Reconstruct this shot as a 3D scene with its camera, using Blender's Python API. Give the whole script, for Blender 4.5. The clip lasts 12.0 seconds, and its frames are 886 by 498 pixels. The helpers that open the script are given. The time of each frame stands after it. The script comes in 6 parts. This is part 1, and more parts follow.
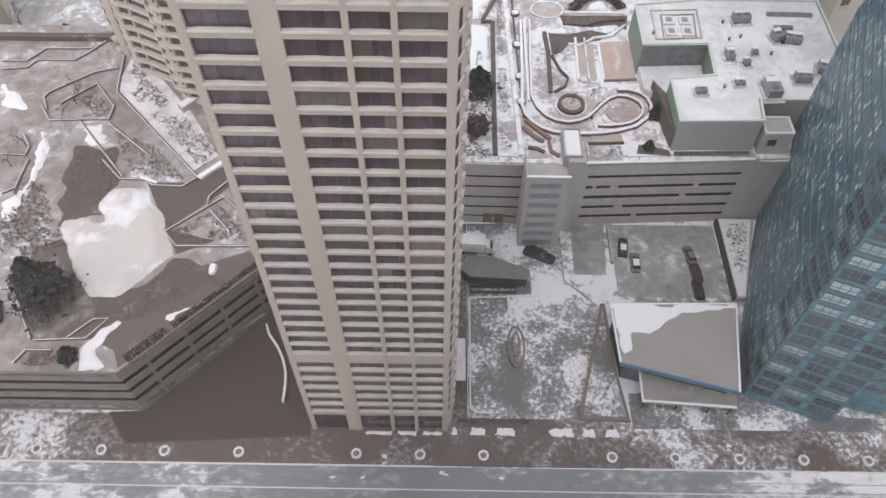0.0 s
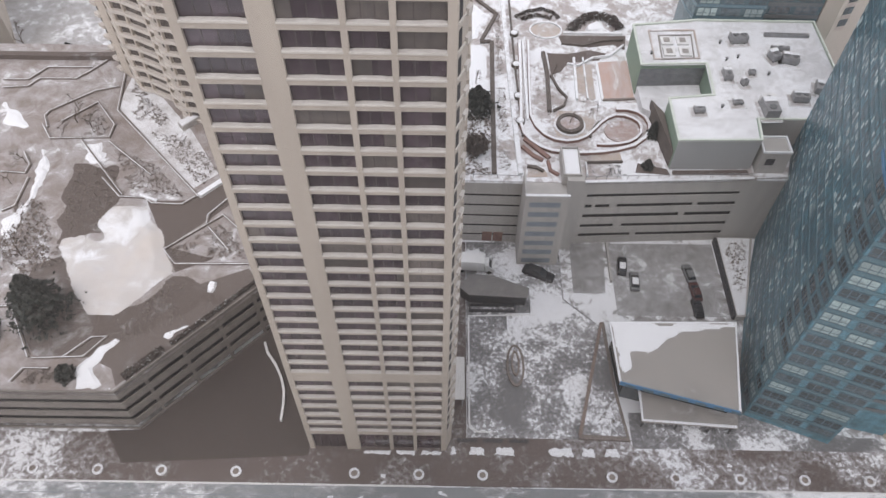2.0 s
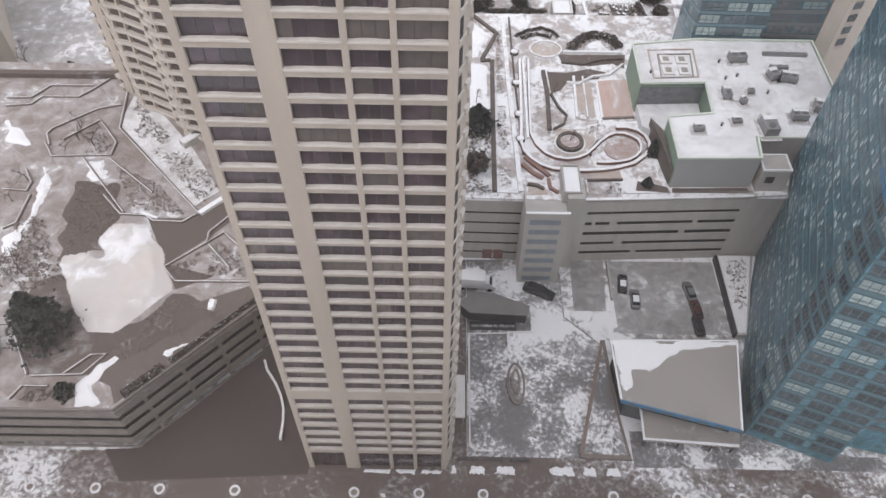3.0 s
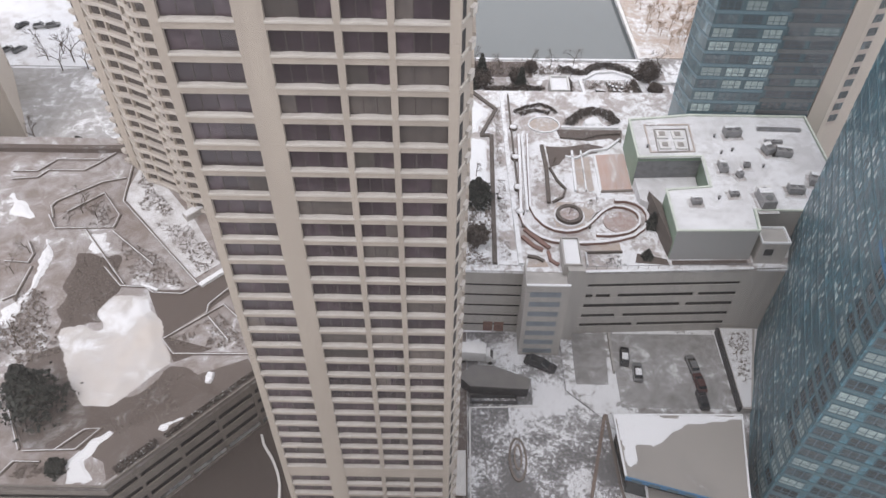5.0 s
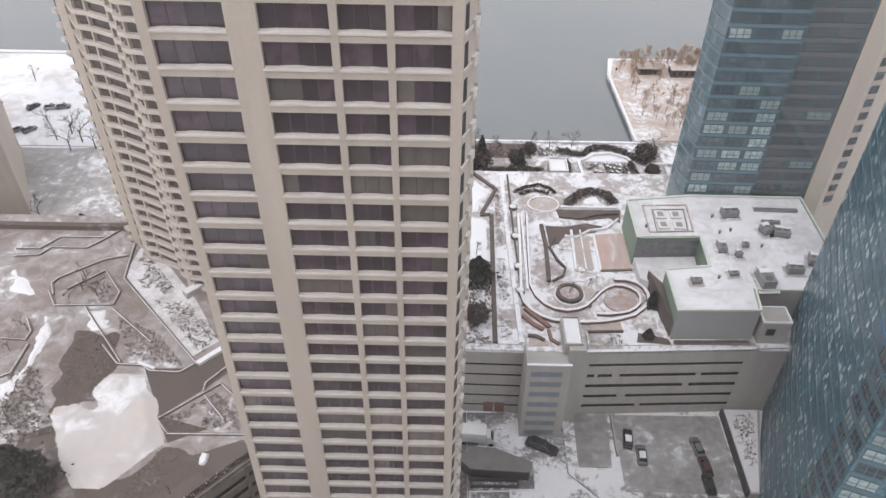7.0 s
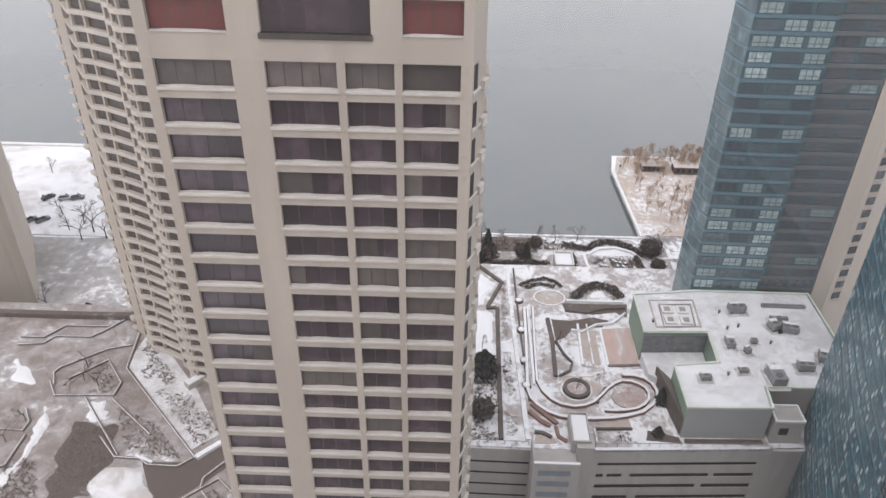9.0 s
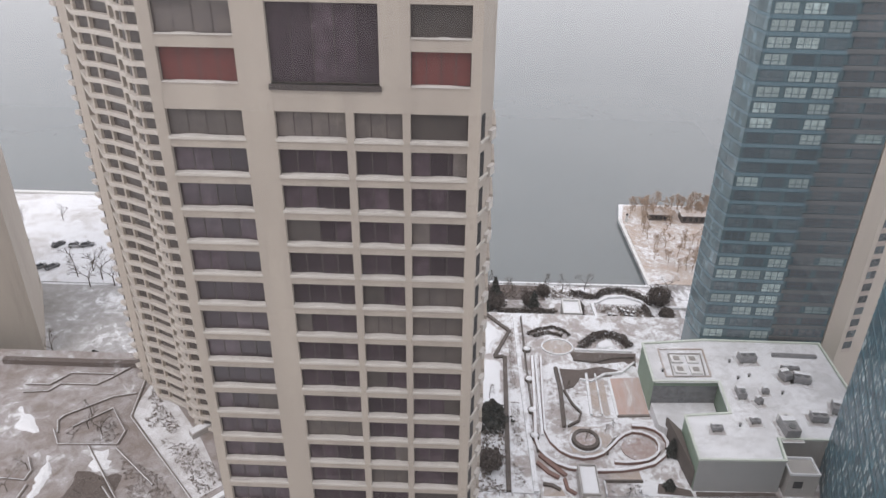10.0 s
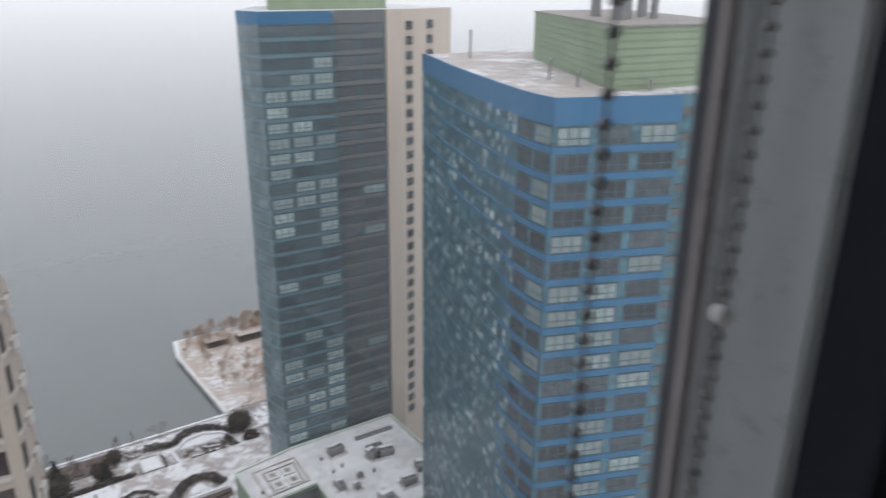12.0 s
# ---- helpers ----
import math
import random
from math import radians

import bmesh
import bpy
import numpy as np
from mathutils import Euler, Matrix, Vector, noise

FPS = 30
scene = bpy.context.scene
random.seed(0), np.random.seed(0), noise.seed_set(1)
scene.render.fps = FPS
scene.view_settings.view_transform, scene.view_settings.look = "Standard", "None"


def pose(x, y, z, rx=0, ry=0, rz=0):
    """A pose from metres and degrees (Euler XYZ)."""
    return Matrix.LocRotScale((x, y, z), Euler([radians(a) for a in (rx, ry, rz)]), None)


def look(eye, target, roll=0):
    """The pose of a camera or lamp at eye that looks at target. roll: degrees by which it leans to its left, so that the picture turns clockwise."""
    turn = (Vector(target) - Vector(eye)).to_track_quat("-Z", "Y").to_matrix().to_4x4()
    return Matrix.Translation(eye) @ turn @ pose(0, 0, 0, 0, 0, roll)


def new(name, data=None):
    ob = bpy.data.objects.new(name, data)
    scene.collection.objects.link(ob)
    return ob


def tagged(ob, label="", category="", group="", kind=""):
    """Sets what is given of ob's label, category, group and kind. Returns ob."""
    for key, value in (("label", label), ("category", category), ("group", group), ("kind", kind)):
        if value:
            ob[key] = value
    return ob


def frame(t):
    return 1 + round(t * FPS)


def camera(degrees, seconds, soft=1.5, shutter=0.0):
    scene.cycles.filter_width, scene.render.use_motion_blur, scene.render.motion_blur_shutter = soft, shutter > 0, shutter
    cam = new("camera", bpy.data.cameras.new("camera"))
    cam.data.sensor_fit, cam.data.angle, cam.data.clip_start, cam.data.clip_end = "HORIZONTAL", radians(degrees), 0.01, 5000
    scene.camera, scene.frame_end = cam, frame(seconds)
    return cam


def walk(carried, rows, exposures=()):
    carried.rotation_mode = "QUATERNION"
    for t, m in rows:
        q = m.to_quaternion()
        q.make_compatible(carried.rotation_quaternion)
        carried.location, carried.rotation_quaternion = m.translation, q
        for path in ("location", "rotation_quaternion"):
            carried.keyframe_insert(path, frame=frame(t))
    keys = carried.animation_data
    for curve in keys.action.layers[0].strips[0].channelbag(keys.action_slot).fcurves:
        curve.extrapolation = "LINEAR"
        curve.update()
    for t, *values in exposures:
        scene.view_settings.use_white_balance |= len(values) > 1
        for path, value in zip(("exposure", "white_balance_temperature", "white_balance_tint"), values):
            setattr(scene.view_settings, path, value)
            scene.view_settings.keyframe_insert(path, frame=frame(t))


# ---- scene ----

# ---------- camera ----------
cam = camera(60.74, 12.0, soft=1.45, shutter=0.25)
EYE = 122.0
# t, y of the eye, yaw, pitch, roll
ROWS = [
    (0.0, 0.0, 0.73, -54.31, -0.36), (0.5, 0.0, 0.73, -54.15, -0.38), (1.0, 0.0, 0.77, -53.88, -0.45),
    (1.5, 0.0, 0.79, -53.45, -0.46), (2.0, 0.0, 0.77, -52.92, -0.47), (2.5, 0.0, 0.81, -52.28, -0.46),
    (3.0, 0.0, 0.82, -51.59, -0.47), (5.0, 0.0, 0.85, -46.13, -0.46), (5.5, 0.0, 0.91, -44.55, -0.51),
    (6.0, 0.0, 0.95, -43.04, -0.54), (6.5, 0.0, 0.98, -41.63, -0.58), (8.5, 0.0, 1.36, -35.15, -0.80),
    (9.0, 0.0, 1.71, -33.19, -0.80), (9.5, 0.0, 2.03, -31.35, -0.70), (10.0, 0.0, 2.25, -29.56, -0.63),
    (10.5, 0.0, 0.69, -27.65, -0.67), (11.0, 0.0, -5.72, -24.02, -0.32), (11.5, -0.005, -17.37, -21.22, 0.45),
    (11.8, -0.05, -27.0, -20.25, 0.10), (11.9, -0.118, -30.45, -20.0, -0.20), (12.0, -0.19, -33.99, -19.76, -0.46),
]
walk(cam, [(t, pose(0, y, EYE, 90 + pitch, roll, yaw)) for t, y, yaw, pitch, roll in ROWS], exposures=[(0.0, 0.88, 6600, 17), (6.0, 0.88, 6650, 17), (9.0, 0.78, 6650, 17), (10.0, 0.67, 6650, 17), (11.0, 0.48, 6500, 15), (12.0, 0.42, 6400, 14)])

# ---------- world and sun: flat winter overcast ----------
world = bpy.data.worlds.new("overcast")
scene.world = world
world.use_nodes = True
wn = world.node_tree
wn.nodes.clear()
sky = wn.nodes.new("ShaderNodeTexSky")
sky.sky_type, sky.sun_disc = "NISHITA", False
sky.sun_elevation, sky.sun_rotation = radians(32), radians(200)
sky.dust_density, sky.air_density = 6.0, 1.5
sky_bg = wn.nodes.new("ShaderNodeBackground")
sky_bg.inputs["Strength"].default_value = 0.05
wn.links.new(sky.outputs[0], sky_bg.inputs["Color"])
cloud_bg = wn.nodes.new("ShaderNodeBackground")
cloud_bg.inputs["Color"].default_value = (0.88, 0.90, 0.93, 1)
cloud_bg.inputs["Strength"].default_value = 1.12
mixer = wn.nodes.new("ShaderNodeMixShader")
mixer.inputs[0].default_value = 0.88
wo = wn.nodes.new("ShaderNodeOutputWorld")
wn.links.new(sky_bg.outputs[0], mixer.inputs[1])
wn.links.new(cloud_bg.outputs[0], mixer.inputs[2])
wn.links.new(mixer.outputs[0], wo.inputs[0])
sun = new("sun", bpy.data.lights.new("sun", "SUN"))
sun.data.energy, sun.data.angle, sun.data.color = 0.6, radians(25), (1.0, 0.96, 0.9)
sun.matrix_world = look((0, 0, 300), (60, 140, 0))
tagged(sun, "soft sun behind thick cloud", "sun", kind="structure")


# ---------- materials ----------
def ramp(nt, fac, stops):
    r = nt.nodes.new("ShaderNodeValToRGB")
    while len(r.color_ramp.elements) < len(stops):
        r.color_ramp.elements.new(0.5)
    for e, (p, c) in zip(r.color_ramp.elements, stops):
        e.position, e.color = p, (*c, 1)
    nt.links.new(fac, r.inputs[0])
    return r.outputs[0]


def noise_out(nt, co, scale, detail=5, rough=0.6, stretch=None, distort=0.0):
    if stretch:
        mp = nt.nodes.new("ShaderNodeMapping")
        mp.inputs["Scale"].default_value = stretch
        nt.links.new(co, mp.inputs[0])
        co = mp.outputs[0]
    n = nt.nodes.new("ShaderNodeTexNoise")
    n.inputs["Scale"].default_value, n.inputs["Detail"].default_value, n.inputs["Roughness"].default_value = scale, detail, rough
    n.inputs["Distortion"].default_value = distort
    nt.links.new(co, n.inputs["Vector"])
    return n.outputs["Fac"]


def mixcol(nt, fac, a, b, mode="MIX"):
    m = nt.nodes.new("ShaderNodeMix")
    m.data_type, m.blend_type = "RGBA", mode
    for sock, v in ((m.inputs[0], fac), (m.inputs[6], a), (m.inputs[7], b)):
        if isinstance(v, (int, float)):
            sock.default_value = v
        elif isinstance(v, tuple):
            sock.default_value = (*v, 1)
        else:
            nt.links.new(v, sock)
    return m.outputs[2]


def step(nt, fac, lo, hi):
    m = nt.nodes.new("ShaderNodeMapRange")
    m.interpolation_type = "SMOOTHSTEP"
    m.inputs[1].default_value, m.inputs[2].default_value = lo, hi
    nt.links.new(fac, m.inputs[0])
    return m.outputs[0]


def shader(name, rough=0.8, metal=0.0, spec=0.5):
    m = bpy.data.materials.new(name)
    m.use_nodes = True
    nt = m.node_tree
    b = nt.nodes["Principled BSDF"]
    b.inputs["Roughness"].default_value, b.inputs["Metallic"].default_value = rough, metal
    b.inputs["Specular IOR Level"].default_value = spec
    g = nt.nodes.new("ShaderNodeNewGeometry")
    return m, nt, b, g.outputs["Position"]


def surface(name, a, b2, scale=0.6, fine=8.0, rough=0.8, metal=0.0, bump=0.1, spec=0.4, vary=0.0, streak=False):
    """Two colours mixed by coarse and fine grain, with relief; vary: a shift from piece to piece."""
    m, nt, b, co = shader(name, rough, metal, spec)
    n1 = noise_out(nt, co, scale, stretch=(3, 3, 0.25) if streak else None)
    n2 = noise_out(nt, co, fine, 4, 0.7)
    c = mixcol(nt, step(nt, n1, 0.35, 0.65), a, b2)
    dark = tuple(v * 0.72 for v in a)
    c = mixcol(nt, step(nt, n2, 0.52, 0.75), c, dark)
    if vary:
        oi = nt.nodes.new("ShaderNodeObjectInfo")
        hs = nt.nodes.new("ShaderNodeHueSaturation")
        mr = nt.nodes.new("ShaderNodeMapRange")
        mr.inputs[3].default_value, mr.inputs[4].default_value = 1 - vary, 1 + vary
        nt.links.new(oi.outputs["Random"], mr.inputs[0])
        nt.links.new(mr.outputs[0], hs.inputs["Value"])
        nt.links.new(c, hs.inputs["Color"])
        c = hs.outputs[0]
    nt.links.new(c, b.inputs["Base Color"])
    bp = nt.nodes.new("ShaderNodeBump")
    bp.inputs["Strength"].default_value, bp.inputs["Distance"].default_value = bump, 0.05
    nt.links.new(n2, bp.inputs["Height"])
    nt.links.new(bp.outputs[0], b.inputs["Normal"])
    return m


SNOW = (0.72, 0.735, 0.765)


def snowy(name, a, b2, cover=0.5, scale=0.25, fine=1.6, soft=0.06, rough=0.85, stretch=None, dirty=(0.52, 0.52, 0.54), bump=0.25, along=None):
    """Ground of two colours under broken snow; cover: the share that is white.
    along: (x of the bare stretch, its half length, metres to full, gain) for snow that lies thicker up and down the street."""
    m, nt, b, co = shader(name, rough, 0.0, 0.35)
    n1 = noise_out(nt, co, scale, 3, 0.5, stretch, 0.6)
    n2 = noise_out(nt, co, fine, 6, 0.7, stretch, 0.4)
    n3 = noise_out(nt, co, 9.0, 3)
    base = mixcol(nt, step(nt, n3, 0.35, 0.7), a, b2)
    base = mixcol(nt, step(nt, n1, 0.4, 0.7), base, tuple(v * 0.8 for v in b2))
    s = nt.nodes.new("ShaderNodeMath")
    s.operation = "MULTIPLY_ADD"
    nt.links.new(n1, s.inputs[0])
    s.inputs[1].default_value = 0.9
    nt.links.new(n2, s.inputs[2])
    edge = 0.95 + (0.5 - cover) * 0.55
    level = s.outputs[0]
    if along:
        sx, off, dist, more = (nt.nodes.new("ShaderNode" + k) for k in ("SeparateXYZ", "Math", "Math", "Math"))
        off.operation, dist.operation, more.operation = "SUBTRACT", "ABSOLUTE", "MULTIPLY_ADD"
        nt.links.new(co, sx.inputs[0])
        nt.links.new(sx.outputs[0], off.inputs[0])
        off.inputs[1].default_value = along[0]
        nt.links.new(off.outputs[0], dist.inputs[0])
        nt.links.new(step(nt, dist.outputs[0], along[1], along[1] + along[2]), more.inputs[0])
        more.inputs[1].default_value = along[3] * 0.55
        nt.links.new(level, more.inputs[2])
        level = more.outputs[0]
    white = step(nt, level, edge - soft, edge + soft)
    slush = step(nt, level, edge - soft * 4, edge)
    c = mixcol(nt, slush, base, mixcol(nt, 0.45, base, dirty))
    c = mixcol(nt, white, c, mixcol(nt, step(nt, n3, 0.3, 0.8), SNOW, (0.62, 0.63, 0.655)))
    nt.links.new(c, b.inputs["Base Color"])
    bp = nt.nodes.new("ShaderNodeBump")
    bp.inputs["Strength"].default_value, bp.inputs["Distance"].default_value = bump, 0.12
    nt.links.new(s.outputs[0], bp.inputs["Height"])
    nt.links.new(bp.outputs[0], b.inputs["Normal"])
    return m


def glass(name, tint, rough=0.06, spec=0.9, vary=0.25, scale=0.9):
    """Opaque coated facade glass with a shift from pane to pane."""
    m, nt, b, co = shader(name, rough, 0.0, spec)
    oi = nt.nodes.new("ShaderNodeObjectInfo")
    isl = nt.nodes.new("ShaderNodeNewGeometry")
    ad = nt.nodes.new("ShaderNodeMath")
    ad.operation = "ADD"
    nt.links.new(oi.outputs["Random"], ad.inputs[0])
    nt.links.new(isl.outputs["Random Per Island"], ad.inputs[1])
    fr = nt.nodes.new("ShaderNodeMath")
    fr.operation = "FRACT"
    nt.links.new(ad.outputs[0], fr.inputs[0])
    n1 = noise_out(nt, co, scale, 3)
    c = ramp(nt, fr.outputs[0], [(0.0, tuple(v * (1 - vary) for v in tint)), (0.6, tint), (1.0, tuple(min(1, v * (1 + vary * 1.6)) for v in tint))])
    c = mixcol(nt, step(nt, n1, 0.3, 0.75), c, tuple(v * 0.7 for v in tint))
    nt.links.new(c, b.inputs["Base Color"])
    bp = nt.nodes.new("ShaderNodeBump")
    bp.inputs["Strength"].default_value, bp.inputs["Distance"].default_value = 0.05, 0.1
    nt.links.new(n1, bp.inputs["Height"])
    nt.links.new(bp.outputs[0], b.inputs["Normal"])
    return m


M_concrete = surface("beige_concrete", (0.43, 0.383, 0.332), (0.375, 0.333, 0.29), 0.12, 3.0, 0.85, bump=0.08, streak=True)
M_band = surface("pale_band_concrete", (0.50, 0.462, 0.42), (0.44, 0.405, 0.37), 0.3, 4.0, 0.85)
M_sill = surface("pale_sill", (0.56, 0.53, 0.49), (0.48, 0.45, 0.41), 0.8, 6.0, 0.85)
M_sillsnow = surface("lying_snow", (0.52, 0.50, 0.48), (0.45, 0.425, 0.40), 1.2, 6.0, 0.9)
# near-black colour that puts the shade of unlit interiors into solid blocks
M_core = surface("interior_shade_black", (0.03, 0.028, 0.03), (0.02, 0.02, 0.022), 0.5, 3.0, 0.7)
M_pane = glass("tinted_pane", (0.058, 0.042, 0.052), 0.08, 0.6, 0.5)
M_frame = surface("bronze_frame", (0.09, 0.075, 0.07), (0.07, 0.06, 0.058), 2, 9, 0.5, 0.4)
M_curtain = surface("grey_curtain", (0.125, 0.108, 0.10), (0.095, 0.083, 0.08), 0.9, 5, 0.35, vary=0.42)
M_red = surface("rust_red_panel", (0.145, 0.042, 0.038), (0.12, 0.036, 0.033), 0.9, 5, 0.7, vary=0.1)
M_snow = snowy("deep_snow", (0.55, 0.55, 0.56), (0.6, 0.6, 0.62), 0.95, 0.3, 1.2, 0.2)
M_ground = snowy("snowy_ground", (0.20, 0.19, 0.18), (0.16, 0.15, 0.15), 0.55, 0.05, 0.5)
M_road = snowy("wet_road", (0.175, 0.193, 0.203), (0.21, 0.228, 0.236), 0.08, 0.12, 0.75, 0.06, 0.4, (0.6, 1.1, 1), along=(2, 16, 40, 0.40))
M_pave = snowy("brown_paving", (0.098, 0.078, 0.072), (0.128, 0.104, 0.097), 0.05, 0.09, 1.1, 0.06, along=(-14, 20, 36, 0.27))
M_court = snowy("brown_court", (0.052, 0.042, 0.038), (0.070, 0.057, 0.052), -0.35, 0.1, 0.8, 0.06)
M_plaza = snowy("churned_snow", (0.12, 0.12, 0.125), (0.18, 0.18, 0.185), 0.35, 0.13, 1.4, 0.05)
M_lot = snowy("parking_asphalt", (0.15, 0.145, 0.14), (0.18, 0.175, 0.17), 0.16, 0.07, 0.5, 0.16)
M_water = surface("lake_water", (0.098, 0.114, 0.118), (0.088, 0.105, 0.110), 0.02, 0.4, 0.05, bump=0.0003, spec=1.0)
M_garage = surface("grey_garage_concrete", (0.40, 0.385, 0.37), (0.345, 0.335, 0.325), 0.2, 4, 0.85, streak=True)
# darker grey-brown concrete for the terrace garage
M_garage2 = surface("dark_garage_concrete", (0.185, 0.168, 0.153), (0.158, 0.143, 0.132), 0.2, 4, 0.85, streak=True)
M_terrace = snowy("terrace_deck", (0.195, 0.162, 0.148), (0.245, 0.207, 0.19), 0.17, 0.05, 0.3, 0.09)
M_roofsnow = snowy("snowed_roof", (0.43, 0.43, 0.44), (0.48, 0.48, 0.49), 0.52, 0.1, 0.7, 0.25)
M_green = surface("green_cladding", (0.20, 0.275, 0.215), (0.175, 0.245, 0.19), 0.3, 5, 0.55)
M_blue = surface("blue_fascia", (0.05, 0.165, 0.30), (0.055, 0.18, 0.33), 0.4, 5, 0.4, 0.1)
M_bglass = glass("blue_glass", (0.055, 0.135, 0.170), 0.40, 0.6, 0.5)
M_gglass = glass("grey_glass", (0.06, 0.078, 0.086), 0.10, 0.6, 0.6)
M_lit = glass("pale_blind", (0.29, 0.37, 0.37), 0.3, 0.5, 0.25)
# far tower colours, lifted paler than the near glass to imitate haze
M_cglass = glass("hazed_teal_glass", (0.155, 0.23, 0.26), 0.10, 0.9, 0.4)
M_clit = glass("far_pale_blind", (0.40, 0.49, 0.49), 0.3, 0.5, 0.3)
M_cband2 = surface("hazed_teal_spandrel", (0.15, 0.235, 0.275), (0.135, 0.215, 0.255), 0.3, 4, 0.35)
M_cgrey = surface("hazed_grey_cladding", (0.165, 0.175, 0.183), (0.15, 0.16, 0.167), 0.2, 5, 0.6)
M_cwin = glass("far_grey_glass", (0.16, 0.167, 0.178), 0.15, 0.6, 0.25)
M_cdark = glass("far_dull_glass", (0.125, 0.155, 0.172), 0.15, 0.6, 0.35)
M_pent = surface("light_green_cladding", (0.27, 0.345, 0.235), (0.235, 0.30, 0.205), 0.3, 5, 0.55)
M_greyclad = surface("grey_cladding", (0.15, 0.155, 0.16), (0.12, 0.125, 0.13), 0.2, 5, 0.6)


M_tan = surface("beige_render", (0.60, 0.53, 0.46), (0.55, 0.48, 0.42), 0.15, 4, 0.85, streak=True)
M_bark = surface("bark", (0.10, 0.078, 0.062), (0.075, 0.06, 0.05), 2, 12, 0.9)
M_twig = surface("tan_twigs", (0.40, 0.30, 0.225), (0.34, 0.255, 0.195), 1, 6, 0.9)
M_needle = surface("dark_needles", (0.030, 0.036, 0.032), (0.043, 0.047, 0.042), 1.2, 9, 0.8)
M_shrub = surface("brown_shrub", (0.19, 0.16, 0.145), (0.235, 0.20, 0.18), 0.8, 6, 0.9)
M_hedge = surface("dark_hedge", (0.075, 0.062, 0.056), (0.10, 0.082, 0.072), 0.8, 6, 0.9)
M_tanbed = snowy("tan_paving", (0.37, 0.31, 0.27), (0.42, 0.355, 0.31), 0.12, 0.3, 1.4, 0.1)
M_bedsnow = snowy("bed_snow", (0.30, 0.27, 0.255), (0.36, 0.33, 0.31), 0.52, 0.12, 0.5, 0.3)
M_mound = snowy("trodden_snow", (0.48, 0.445, 0.42), (0.54, 0.505, 0.48), 0.30, 0.05, 0.25, 0.10)
M_dkwall = surface("dark_garden_wall", (0.08, 0.067, 0.06), (0.11, 0.093, 0.083), 0.6, 6, 0.85)
M_soil = snowy("brown_soil", (0.088, 0.070, 0.062), (0.125, 0.102, 0.092), -0.15, 0.09, 0.5, 0.06)
M_wetdeck = snowy("damp_paving", (0.105, 0.086, 0.078), (0.140, 0.117, 0.107), -0.05, 0.06, 0.35, 0.07)
M_edge = surface("dark_timber_edging", (0.155, 0.133, 0.123), (0.19, 0.163, 0.148), 0.6, 6, 0.85)
M_wallsnow = snowy("snowed_wall", (0.34, 0.32, 0.31), (0.28, 0.27, 0.26), 0.72, 0.5, 2.0, 0.15)
M_court_red = snowy("pink_court", (0.42, 0.28, 0.235), (0.46, 0.32, 0.27), 0.12, 0.12, 0.6, 0.12, 0.8, (1.5, 0.3, 1))
M_redgravel = snowy("red_gravel", (0.27, 0.19, 0.17), (0.33, 0.245, 0.22), 0.22, 0.4, 2.2, 0.1)
M_garden = snowy("garden_deck", (0.29, 0.25, 0.235), (0.35, 0.31, 0.29), 0.50, 0.13, 0.75, 0.08)
M_membrane = snowy("roof_membrane", (0.27, 0.255, 0.24), (0.30, 0.285, 0.27), 0.0, 0.1, 0.6, 0.05)
M_padding = snowy("bare_roofing", (0.30, 0.275, 0.255), (0.36, 0.335, 0.315), 0.30, 0.3, 1.2, 0.15)
M_metal = surface("galvanised_metal", (0.30, 0.30, 0.31), (0.24, 0.245, 0.25), 1.5, 8, 0.5, 0.5)
M_darkmetal = surface("dark_metal", (0.06, 0.062, 0.068), (0.045, 0.047, 0.05), 1.5, 8, 0.5, 0.3)
M_tyre = surface("rubber", (0.02, 0.02, 0.02), (0.028, 0.028, 0.028), 3, 12, 0.8)
M_carglass = surface("car_glass", (0.03, 0.035, 0.04), (0.025, 0.03, 0.035), 2, 9, 0.08, spec=0.9)
M_paints = {n: surface(n + "_paint", c, tuple(v * 0.9 for v in c), 1.0, 9, 0.3, 0.1, bump=0.02) for n, c in (("black", (0.025, 0.026, 0.03)), ("grey", (0.16, 0.165, 0.17)), ("silver", (0.42, 0.43, 0.44)), ("red", (0.075, 0.03, 0.028)), ("white", (0.72, 0.73, 0.74)))}
M_whitewall = surface("white_panel", (0.62, 0.62, 0.62), (0.56, 0.56, 0.56), 0.4, 6, 0.7)
M_stairglass = surface("blue_grey_strip", (0.20, 0.235, 0.27), (0.17, 0.2, 0.235), 0.5, 5, 0.4)
M_lobby = surface("pale_rail", (0.66, 0.66, 0.66), (0.58, 0.58, 0.58), 1, 6, 0.7)
M_brickred = surface("red_brick", (0.22, 0.13, 0.11), (0.18, 0.11, 0.095), 0.6, 6, 0.85)
M_alu = surface("grey_aluminium", (0.42, 0.45, 0.46), (0.39, 0.415, 0.425), 3, 40, 0.5, 0.1, bump=0.03)
M_gasket = surface("grey_seal", (0.42, 0.39, 0.39), (0.37, 0.345, 0.345), 5, 60, 0.7)
M_bead = surface("steel_bead", (0.20, 0.20, 0.205), (0.17, 0.17, 0.175), 5, 60, 0.35, 0.4)
M_room = surface("room_paint", (0.74, 0.73, 0.72), (0.7, 0.69, 0.68), 1, 12, 0.9)
# near-black navy over the whole wall beside the window
M_roomdark = surface("near_black_navy", (0.012, 0.016, 0.026), (0.01, 0.013, 0.02), 2, 20, 0.9)
M_carpet = surface("room_carpet", (0.26, 0.215, 0.18), (0.22, 0.185, 0.155), 2, 60, 0.95)


